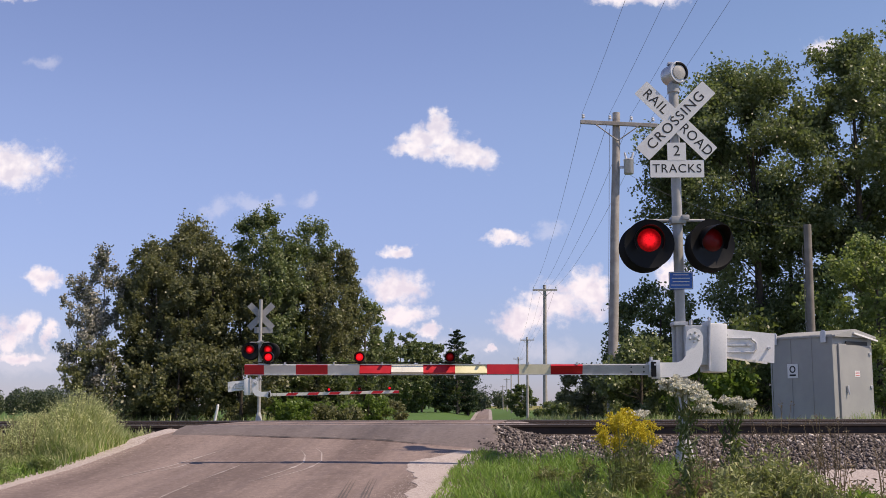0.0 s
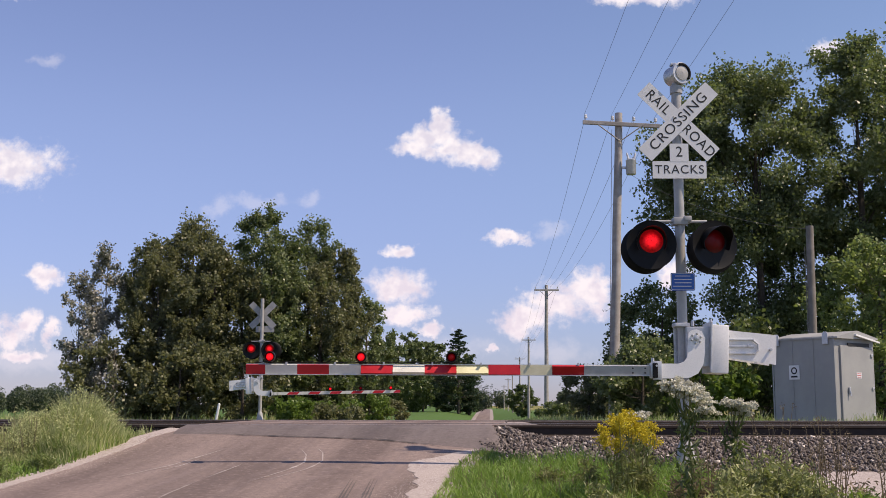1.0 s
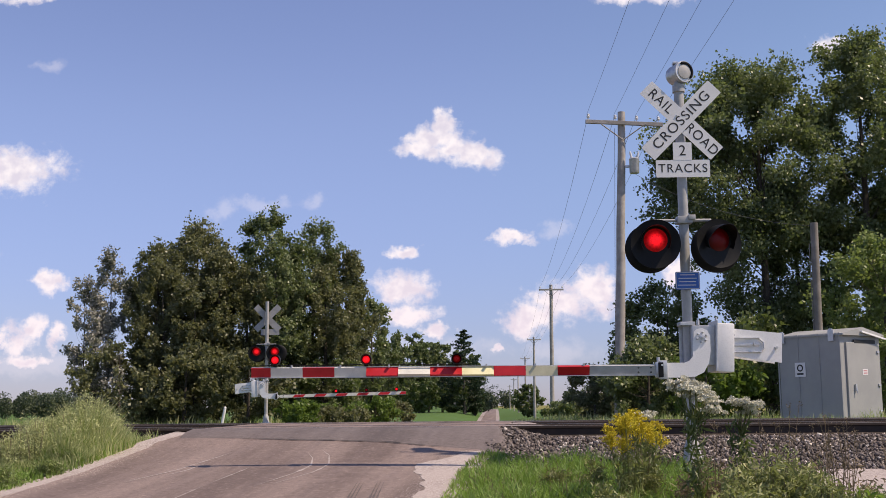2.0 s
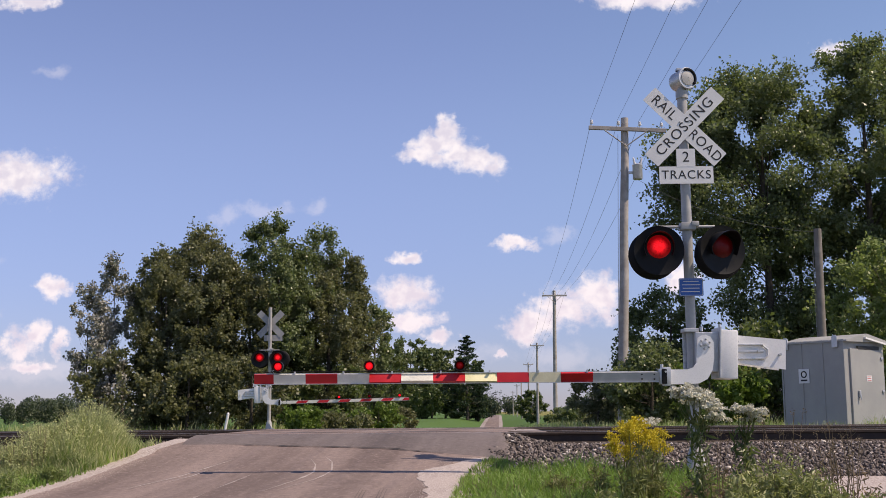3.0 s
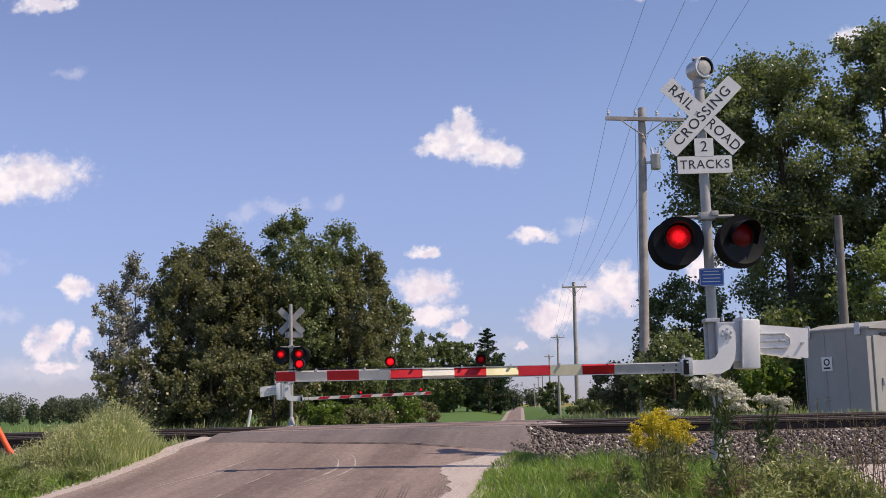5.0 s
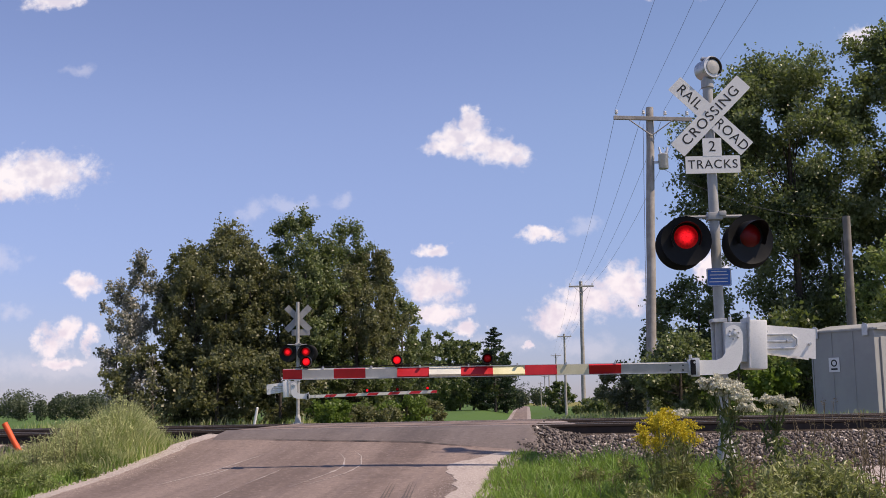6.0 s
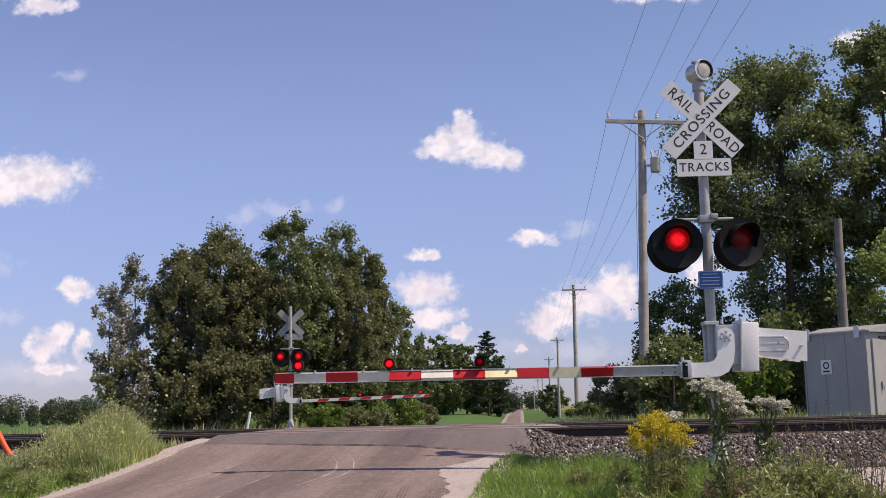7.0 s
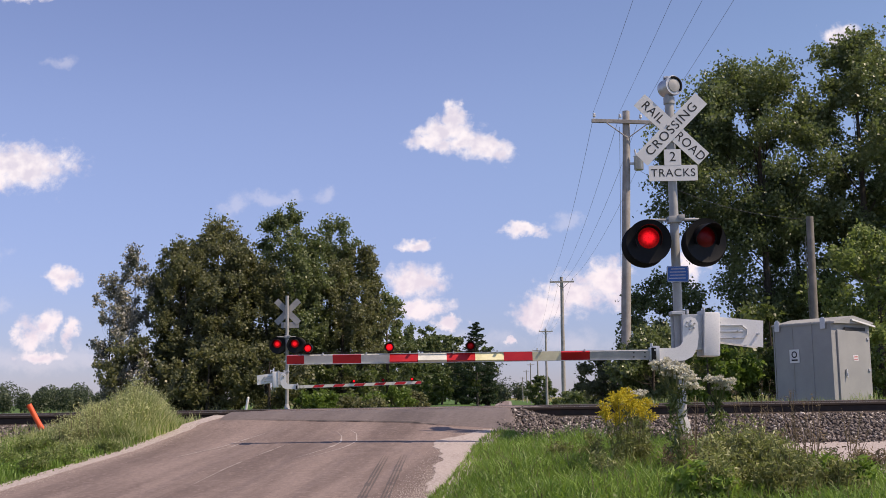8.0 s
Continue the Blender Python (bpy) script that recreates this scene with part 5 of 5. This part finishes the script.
tree(12.8, 33.5, 5.9, 4.4, 66, "sapling_leaf", "leafy green sapling beside the stub pole", 0.12, 22000, 110, 0.02, 0.5, group="cottonwoods")
tree(8.6, 44.0, 4.2, 5.0, 267, "dark_leaf", "dense dark bush under the cottonwoods", 0.16, 6000, 70, 0.02, 0.5, group="cottonwoods")
tree(12.8, 43.0, 4.6, 5.0, 268, "dark_leaf", "dense dark bush under the cottonwoods", 0.16, 6000, 70, 0.02, 0.5, group="cottonwoods")
tree(7.4, 33.0, 2.4, 2.6, 67, "bright_leaf", "light green undergrowth by the track", 0.13, 6000, 50, 0.02, 0.5, group="cottonwoods")
tree(8.1, 43.0, 5.5, 4.8, 68, "poplar_leaf", "small bushy tree behind the power pole", 0.12, 22000, 120, 0.02, 0.5, group="cottonwoods")
tree(5.5, 43.5, 2.3, 2.4, 169, "olive_leaf", "low green bush beside the power pole", 0.12, 6000, 50, 0.02, 0.5, group="cottonwoods")
tree(6.1, 35.3, 2.9, 3.4, 69, "poplar_leaf", "green bush in front of the power pole", 0.11, 14000, 75, 0.02, 0.5, group="cottonwoods")
tree(9.6, 43.0, 3.8, 4.0, 70, "dark_leaf", "dark bush behind the signal", 0.14, 7000, 55, 0.02, 0.5, group="cottonwoods")
tree(6.4, 50.0, 1.2, 2.4, 71, "olive_leaf", "low bush by the fence line", 0.13, 4500, 40, 0.02, 0.5, group="cottonwoods")
tree(8.0, 78.0, 1.5, 3.4, 72, "poplar_leaf", "low green bush beside the far road", 0.18, 4500, 45, 0.02, 0.5, group="trees along the road")
tree(11.4, 85.0, 1.7, 3.4, 73, "dark_leaf", "low green bush beside the far road", 0.18, 4500, 45, 0.02, 0.5, group="trees along the road")
tree(13.0, 190.0, 5.4, 5.4, 74, "dark_leaf", "lone round tree beside the far road", 0.35, 5000, 80, 0.02, 0.45, group="trees along the road")


# ---- far tree lines ----
def far_woods(name, x0, x1, y, low, high, seed, label, k=230, leaf=0.095):
    rng = np.random.default_rng(seed)
    c = []
    n = int((x1 - x0) / (high * 0.16))
    for i in range(n):
        cx, cy, h = rng.uniform(x0, x1), y + rng.normal() * 6, rng.uniform(low, high)
        d = unit(rng, k) * (rng.random(k) ** 0.4)[:, None]
        d = d * (h * 0.36, h * 0.36, h * 0.48)
        c.append(d + (cx, cy, ground_z(cx, cy) + h * 0.5))
    v, q = leaves(rng, np.concatenate(c), high * leaf)
    return tagged(new(name, raw_mesh(name, v, q, "far_leaf")), label, "distant trees", "", "stuff")


far_woods("far_woods", -230, -96, 420, 4.5, 9.0, 81, "dark line of distant trees across the field", 300, 0.07)
far_woods("far_woods", -82, -58, 200, 3.2, 6.2, 82, "clump of trees at the edge of the far field", 900, 0.055)
far_woods("far_woods", 8, 44, 560, 6, 10, 83, "distant trees closing the road")
far_woods("far_woods", 60, 260, 600, 8, 13, 84, "low distant tree line")
far_woods("far_woods", -110, 0, 560, 8, 13, 85, "low distant tree line")


# ---- grass and weeds ----
def blades(rng, spots, h, width, lean=0.35):
    """Bent tapering blades: two quads each."""
    n = len(spots)
    spots = np.asarray(spots, float)
    a = rng.uniform(0, 2 * np.pi, n)
    side = np.stack([np.cos(a), np.sin(a), np.zeros(n)], 1)
    b = rng.uniform(0, 2 * np.pi, n)
    tilt = np.stack([np.cos(b), np.sin(b), np.zeros(n)], 1) * (rng.uniform(0.2, 1.0, n) * lean)[:, None]
    hh = (h * rng.uniform(0.45, 1.2, n))[:, None]
    w = width * rng.uniform(0.6, 1.3, n)[:, None]
    up = np.array([0, 0, 1.0])
    mid = spots + hh * (0.55 * up + 0.30 * tilt)
    tip = spots + hh * (1.0 * up * (1 - 0.25 * np.linalg.norm(tilt, axis=1)[:, None]) + 1.0 * tilt)
    v = np.stack([spots - side * w / 2, spots + side * w / 2, mid + side * w * 0.4, mid - side * w * 0.4, tip + side * w * 0.06, tip - side * w * 0.06], 1).reshape(-1, 3)
    k = 6 * np.arange(n)[:, None]
    q = np.concatenate([k + (0, 1, 2, 3), k + (3, 2, 4, 5)])
    return v, q


def meadow(name, n, where, h, width, mat, seed, label, lean=0.35):
    rng = np.random.default_rng(seed)
    out = []
    hs = []
    while len(out) < n:
        x, y, hk = where(rng)
        if hk is None:
            continue
        out.append((x, y, ground_z(x, y) - 0.01))
        hs.append(hk * h)
    v, q = blades(rng, out, np.array(hs), width, lean)
    return tagged(new(name, raw_mesh(name, v, q, mat)), label, "grass", "", "stuff")


def edge_right(y):
    return along(ROAD_CENTRE, y) + along(ROAD_HALF, y)


def edge_left(y):
    return along(ROAD_CENTRE, y) - along(ROAD_HALF, y)


def right_verge(rng):
    y = rng.uniform(3.5, 16.2)
    x = edge_right(y) - 0.10 + rng.random() ** 1.3 * 6.5
    off = x - edge_right(y)
    lim = 15.25 + 0.35 * max(0.0, 2.0 - x) - 0.5 * max(0, 0.5 - off) - 0.35 * max(0, x - 2.2) + 0.5 * noise.noise((x * 1.2, 0, 0))
    if y > lim or (x > 3.3 and y > 11.2 + 0.5 * noise.noise((x, y, 1))):
        return x, y, None
    patch = 0.65 + 0.5 * noise.noise((x * 0.9, y * 0.9, 4))
    return x, y, patch * min(1.0, 0.40 + max(0, off) * 0.9)


def left_verge(rng):
    y = rng.uniform(5.0, 17.0)
    x = edge_left(y) - 0.05 - rng.random() ** 1.2 * 7
    off = edge_left(y) - x
    if y > 16.6 - 0.4 * max(0, 0.8 - off) or (off > 2.3 and y > 14.6 + 0.5 * noise.noise((x, y, 3))):
        return x, y, None
    return x, y, (0.6 + 0.5 * noise.noise((x * 0.9, y * 0.9, 4))) * min(1.0, 0.3 + off * 0.8)


def left_weeds(rng):
    x, y = rng.normal(-5.55, 0.80), rng.normal(16.0, 0.60)
    if edge_left(y) - x < 0.12 or y > 17.2:
        return x, y, None
    mound = math.exp(-((x + 5.32) / (0.62 if x < -5.32 else 0.85)) ** 2 - ((y - 16.2) / 0.9) ** 2)
    low = 0.12 + 0.05 * min(1.0, max(0.0, -5.5 - x))
    return x, y, (low + (0.78 - low) * mound) * (0.85 + 0.75 * noise.noise((x * 1.9, y * 1.9, 7)))


meadow("verge_grass", 44000, right_verge, 0.38, 0.014, "grass_blade", 91, "lush green roadside grass", 0.85)
meadow("verge_straw", 5000, right_verge, 0.40, 0.008, "dry_stem", 92, "dry straw stalks among the grass", 0.6)
meadow("verge_grass", 30000, left_verge, 0.31, 0.016, "grass_blade", 93, "green roadside grass", 0.5)
meadow("weed_stand", 9000, left_weeds, 0.9, 0.013, "grass_blade", 294, "green weeds among the seeding ones", 0.6)
meadow("weed_stand", 22000, left_weeds, 1.0, 0.010, "weed_blade", 94, "tall pale yellow-green weeds gone to seed", 0.5)


def ground_leaves(n, where, h, size, mat, seed, label):
    """Low broad leaves of clover and plantain mixed into the grass."""
    rng = np.random.default_rng(seed)
    c = []
    while len(c) < n:
        x, y, hk = where(rng)
        if hk is None or noise.noise((x * 1.7, y * 1.1, seed)) < -0.15:
            continue
        for _ in range(6):
            c.append((x + rng.normal() * 0.05, y + rng.normal() * 0.05, ground_z(x, y) + 0.03 + hk * h * rng.random()))
    v, q = leaves(rng, np.array(c), size, 0.0, 0.62)
    return tagged(new("low_herbs", raw_mesh("low_herbs", v, q, mat)), label, "weeds", "", "stuff")


def off_the_edge(where, edge, clear):
    """The same spots, but for a strip beside the asphalt."""
    def spot(rng):
        x, y, hk = where(rng)
        return (x, y, None) if abs(x - edge(y)) < clear else (x, y, hk)
    return spot


ground_leaves(9000, off_the_edge(right_verge, edge_right, 0.45), 0.26, 0.034, "grass_blade", 291, "low broad-leaved herbs in the verge grass")
ground_leaves(4500, off_the_edge(right_verge, edge_right, 0.45), 0.24, 0.040, "bright_leaf", 292, "dark green clover in the verge grass")
ground_leaves(12000, off_the_edge(left_verge, edge_left, 0.25), 0.28, 0.036, "grass_blade", 293, "low broad-leaved herbs in the roadside grass")


def far_verge(rng):
    y = rng.uniform(26, 60)
    x = rng.uniform(-20, 22)
    off = abs(x - along(ROAD_CENTRE, y)) - along(ROAD_HALF, y)
    return (x, y, None) if off < 0.5 or (x < -2 and y < 48) else (x, y, min(1, 0.3 + off * 0.25) * (0.7 + 0.5 * noise.noise((x * 0.5, y * 0.5, 2))))


meadow("far_grass", 17000, far_verge, 0.60, 0.03, "weed_blade", 95, "rough grass and weeds beyond the tracks", 0.4)
meadow("far_grass", 13000, far_verge, 0.55, 0.03, "grass_blade", 96, "rough grass beyond the tracks", 0.4)


def trackside(rng):
    x, y = rng.uniform(3.6, 12.5), rng.uniform(25.2, 31.0)
    if 7.2 < x < 11.2 and 26.0 < y < 29.4:
        return x, y, None
    return x, y, 0.75 + 0.6 * noise.noise((x * 1.2, y * 1.2, 2))


meadow("weed_stand", 11000, trackside, 0.50, 0.022, "weed_blade", 98, "tall yellow-green weeds between the track and the trees", 0.4)
meadow("weed_stand", 9000, trackside, 0.50, 0.022, "grass_blade", 99, "tall green grass between the track and the trees", 0.4)


def seed_heads(n, where, h, seed):
    """Fluffy seed heads over the weed stand."""
    rng = np.random.default_rng(seed)
    c = []
    while len(c) < n:
        x, y, hk = where(rng)
        if hk is None or hk < 0.25:
            continue
        z = ground_z(x, y) + hk * h * rng.uniform(0.82, 1.12)
        for _ in range(9):
            c.append((x + rng.normal() * 0.025, y + rng.normal() * 0.025, z + rng.normal() * 0.05))
    v, q = leaves(rng, np.array(c), 0.028, -0.6, 0.5)
    return tagged(new("seed_heads", raw_mesh("seed_heads", v, q, "weed_blade")), "pale seed heads on top of the weeds", "weeds", "", "stuff")


seed_heads(7500, left_weeds, 1.0, 97)


# ---- single wild plants by the road ----
def stem_path(base, tip, bend):
    a, b = Vector(base), Vector(tip)
    return [a, a.lerp(b, 0.5) + Vector(bend), b]


def leaf_part(name, rng, spots, size, droop, narrow, mat, parent, label=""):
    v, q = leaves(rng, np.array(spots), size, droop, narrow)
    o = new(name, raw_mesh(name, v, q, mat))
    o.parent = parent
    return tagged(o, label, "", "", "stuff")


def goldenrod(x, y, h, seed, n=9):
    rng = np.random.default_rng(seed)
    t = thing("goldenrod", (x, y, ground_z(x, y) - 0.02), "yellow-flowering goldenrod clump in the grass", "wildflower", "goldenrods")
    for i in range(n):
        a = rng.uniform(0, 6.283)
        tip = Vector((math.cos(a) * rng.uniform(0.02, 0.27), math.sin(a) * rng.uniform(0.02, 0.27), h * rng.uniform(0.78, 1.0)))
        path = stem_path((tip.x * 0.25, tip.y * 0.25, 0), tip, (0, 0, 0))
        stem = part("stem", Shape().tube(path, [0.006, 0.005, 0.003], 5), "weed_leaf", t)
        lv, fl = [], []
        for s in rng.uniform(0.15, 0.85, 34):
            p = Vector(path[0]).lerp(tip, s)
            lv.append((p.x + rng.normal() * 0.03, p.y + rng.normal() * 0.03, p.z))
        for j in range(16):          # arching side sprays, shorter towards the tip
            b, reach = rng.uniform(0, 6.283), (0.03 + 0.008 * j) * rng.uniform(0.7, 1.3)
            for s in np.linspace(0.05, 1, 34):
                fl.append((tip.x + math.cos(b) * reach * s + rng.normal() * 0.006, tip.y + math.sin(b) * reach * s + rng.normal() * 0.006,
                           tip.z - 0.0065 * j + 0.06 * math.sin(s * 2.0) + rng.normal() * 0.005))
        leaf_part("foliage", rng, lv, 0.085, 0.3, 0.2, "bush_leaf", stem)
        leaf_part("flower_plume", rng, fl, 0.0135, 0.1, 0.9, "goldenrod", stem, "plume of tiny yellow flowers")


def boneset(x, y, h, heads, seed, spread=0.16, slope=0.0):
    """One leafy stalk that forks near the top under a broad, nearly flat white flower head."""
    rng = np.random.default_rng(seed)
    t = thing("boneset", (x, y, ground_z(x, y) - 0.02), "tall wild boneset with flat white flower heads", "wildflower", "bonesets")
    fork = Vector((rng.normal() * 0.03, rng.normal() * 0.03, h * 0.70))
    stalk = part("stalk", Shape().tube(stem_path((0, 0, 0), fork, (0.02, 0, 0)), [0.011, 0.009, 0.007], 6), "weed_leaf", t)
    lv = []
    for s in rng.uniform(0.08, 1.18, 330):
        b, r = rng.uniform(0, 6.283), rng.uniform(0.01, 0.12)
        lv.append((fork.x * s + math.cos(b) * r, fork.y * s + math.sin(b) * r, fork.z * s - r * 0.35))
    leaf_part("foliage", rng, lv, 0.13, 0.9, 0.17, "dark_leaf", stalk)
    for i in range(heads):
        a, r = 2.4 * i, spread * math.sqrt((i + 0.4) / heads)
        dx, dy = math.cos(a) * r, math.sin(a) * r
        tip = Vector((dx, dy, h * 0.97 - 2.6 * r * r - slope * dx - 0.045 * abs(rng.normal())))
        stem = part("stem", Shape().tube(stem_path(fork, tip, (dx * 0.25, dy * 0.25, 0)), [0.006, 0.004, 0.003], 5), "weed_leaf", t)
        fl = []
        for c in range(8):
            cx, cy, cz = rng.normal() * 0.040, rng.normal() * 0.040, rng.normal() * 0.012
            for j in range(44):
                rr, b = 0.034 * math.sqrt(rng.random()), rng.uniform(0, 6.283)
                fl.append((tip.x + cx + rr * math.cos(b), tip.y + cy + rr * math.sin(b), tip.z + cz + 0.015 - 12 * rr * rr + rng.normal() * 0.006))
        leaf_part("flower_head", rng, fl, 0.019, -0.3, 0.95, "white_bloom", stem, "flat cluster of white flowers")


def weed_bush(x, y, h, w, seed, mat="weed_leaf", n=1500, leaf=0.07, label="leafy green roadside weed", dry=6):
    rng = np.random.default_rng(seed)
    g = ground_z(x, y) - 0.02
    t = thing("weed", (x, y, g), label, "weed", "roadside weeds")
    st, c = Shape(), []
    k = max(6, n // 70)
    for i in range(k):
        a, r = rng.uniform(0, 6.283), w / 2 * math.sqrt(rng.random())
        tip = Vector((r * math.cos(a), r * math.sin(a), h * rng.uniform(0.5, 1.0) * (1 - 0.35 * (2 * r / w) ** 2)))
        path = stem_path((tip.x * 0.4, tip.y * 0.4, 0), tip, (0, 0, 0.03))
        st.tube(path, [0.006, 0.004, 0.002], 4)
        s = rng.random(n // k)[:, None] ** 0.6
        q = np.array(path[0]) * (1 - s) + np.array(tip) * s
        c.append(q + rng.normal(size=q.shape) * (0.045, 0.045, 0.02))
    part("stem_tuft", st, "dry_stem", t, "brown wiry stems")
    v, q = leaves(rng, np.concatenate(c), leaf, 0.05, 0.24)
    o = new("foliage", raw_mesh("foliage", v, q, mat))
    o.parent = t


def dry_stalks(x, y, h, seed, n=6):
    """Last year's thin brown stalks with a few tiny seed heads."""
    rng = np.random.default_rng(seed)
    t = thing("dry_stalks", (x, y, ground_z(x, y) - 0.02), "thin brown dead stalks with tiny seed heads", "weed", "dry stalks")
    for i in range(n):
        a, r = rng.uniform(0, 6.283), rng.uniform(0.08, 0.30)
        tip = Vector((math.cos(a) * r, math.sin(a) * r, h * rng.uniform(0.6, 1.0)))
        s = Shape().tube(stem_path((tip.x * 0.2, tip.y * 0.2, 0), tip, (tip.x * -0.15, tip.y * -0.15, 0)), [0.005, 0.004, 0.002], 5)
        for j in range(5):
            p = Vector((tip.x * 0.2, tip.y * 0.2, 0)).lerp(tip, rng.uniform(0.5, 0.98))
            s.tube([p, p + Vector((rng.normal() * 0.05, rng.normal() * 0.05, rng.uniform(0.03, 0.10)))], [0.003, 0.0015], 4)
        stem = part("stalk", s, "dry_stem", t)
        heads = [tip + Vector(rng.normal(size=3) * 0.018) for _ in range(14)]
        leaf_part("seed_head", rng, [tuple(p) for p in heads], 0.018, 0.0, 0.6, "dry_stem", stem)


for i, (wx, wy, wh) in enumerate(((2.55, 11.3, 0.95), (3.05, 11.0, 1.05), (3.30, 11.4, 1.15), (3.62, 11.1, 1.00), (3.95, 11.5, 0.95), (4.3, 11.3, 0.85), (2.0, 11.9, 0.8), (3.5, 10.5, 0.9))):
    dry_stalks(wx, wy, wh, 500 + i)
goldenrod(1.80, 11.5, 0.95, 101, 7)
goldenrod(1.93, 11.7, 0.98, 102, 7)
goldenrod(1.76, 11.6, 0.86, 103, 5)
goldenrod(2.15, 12.4, 0.82, 104, 5)
boneset(2.21, 10.4, 1.37, 24, 111, 0.21, 0.45)
boneset(2.69, 10.5, 1.19, 11, 112, 0.10, 0.2)
boneset(2.12, 12.6, 0.96, 5, 113, 0.10)
LEAFY_WEEDS = [
    (2.75, 9.9, 0.84, 0.8, 7000, "bush_leaf"), (3.10, 10.2, 0.70, 0.6, 4200, "bush_leaf"), (2.45, 9.6, 0.66, 0.6, 4200, "bush_leaf"),
    (3.5, 10.0, 0.5, 0.6, 1500, "bush_leaf"), (3.35, 11.2, 0.75, 0.7, 260, "dry_stem"), (2.6, 11.8, 0.85, 0.6, 260, "dry_stem"),
    (3.9, 11.6, 0.7, 0.7, 240, "dry_stem"), (4.4, 11.0, 0.55, 0.6, 700, "dry_stem"), 
    (1.2, 13.3, 0.35, 0.4, 700, "weed_leaf"), (3.4, 9.2, 0.5, 0.7, 1700, "weed_leaf"),
]
VERGE_WEEDS = [
    (2.30, 9.2, 0.55, 0.6, 1800, "bush_leaf"), (3.0, 9.3, 0.60, 0.7, 2400, "bush_leaf"), (1.5, 11.0, 0.4, 0.5, 1000, "bush_leaf"),
    (1.55, 12.8, 0.45, 0.4, 900, "weed_leaf"), (1.95, 11.9, 0.55, 0.5, 1100, "weed_leaf"), (3.6, 9.6, 0.5, 0.6, 1300, "grass_blade"),
    (2.2, 9.2, 0.45, 0.6, 1300, "grass_blade"), (3.0, 9.0, 0.45, 0.7, 1500, "weed_leaf"), (2.4, 11.2, 0.62, 0.5, 1000, "dry_stem"),
    (2.95, 10.9, 0.60, 0.5, 700, "dry_stem"), (3.5, 10.8, 0.55, 0.5, 500, "dry_stem"), 
]
for i, (wx, wy, wh, ww, wn, wm) in enumerate(LEAFY_WEEDS + VERGE_WEEDS):
    weed_bush(wx, wy, wh, ww, 120 + i, wm, wn, {"grass_blade": 0.12, "bush_leaf": 0.066}.get(wm, 0.065), {"dry_stem": "dry brown stalky weed", "grass_blade": "coarse green grass tuft"}.get(wm, "leafy green roadside weed"))
for i, (wx, wy, wh, ww) in enumerate(((-5.25, 13.6, 0.30, 0.5), (-5.7, 14.2, 0.34, 0.6), (-5.1, 14.5, 0.28, 0.45), (-6.2, 13.4, 0.34, 0.6), (-5.5, 12.8, 0.28, 0.5),
                                      (-6.6, 14.3, 0.40, 0.6), (-5.0, 15.3, 0.30, 0.4), (-6.3, 15.0, 0.45, 0.6))):
    weed_bush(wx, wy, wh, ww, 160 + i, "sapling_leaf", 900, 0.06, "low broad-leaved green weed at the road edge")
seeding = random.Random(44)
for i in range(16):
    wx, wy = seeding.uniform(-6.15, -4.75), seeding.uniform(15.3, 16.7)
    if edge_left(wy) - wx > 0.45:
        weed_bush(wx, wy, seeding.uniform(0.55, 0.95) * (1.0 if wx > -5.8 else 0.75), seeding.uniform(0.3, 0.5), 400 + i, "weed_blade", 900, 0.045, "tall weed gone to pale fluffy seed")
for i, (wx, wy, wh, ww) in enumerate(((-6.2, 47.0, 1.3, 2.2), (-4.6, 48.5, 1.0, 2.4), (-3.2, 49.5, 1.5, 2.4), (-2.6, 52.0, 1.3, 2.2), (-5.4, 50.0, 1.2, 2.4))):
    tree(wx, wy, wh * 0.85, ww, 180 + i, "olive_leaf" if i % 2 else "bright_leaf", "low light green shrub beyond the crossing", 0.12, 3500, 40, 0.02, 0.5, "shrub", 0.02, group="shrubs beyond the crossing")


# ---- loose grit washed from the shoulders on to the asphalt ----
def loose_gravel(n, edge, inward, reach, seed, label):
    """Small chips lying on the road, thinning out away from its edge."""
    rng = np.random.default_rng(seed)
    y = rng.uniform(4.0, 16.0, n)
    d = np.abs(rng.normal(size=n)) * reach
    verts = []
    for yy, dd, size, turn in zip(y, d, rng.uniform(0.003, 0.0065, n), rng.uniform(0, 6.283, n)):
        x = edge(yy) + inward * (dd + 0.10 * (inward < 0))
        z = road_z(x, yy)
        for c in range(3):
            a = turn + c * 2.0944 + 0.3 * math.sin(c * 5 + turn)
            verts.append((x + size * math.cos(a), yy + size * math.sin(a) * 1.3, z + 0.001))
        verts.append((x, yy, z + 0.004 + size * 0.4))
    k = 4 * np.arange(n)[:, None]
    q = np.concatenate([k + (0, 1, 3), k + (1, 2, 3), k + (2, 0, 3)])
    return tagged(new("loose_gravel", raw_mesh("loose_gravel", np.array(verts), q, "pale_gravel")), label, "gravel", "", "stuff")


loose_gravel(18000, edge_right, -1, 0.22, 301, "pale loose grit spread from the shoulder over the asphalt")
loose_gravel(6000, edge_left, 1, 0.16, 302, "pale loose grit along the asphalt edge")
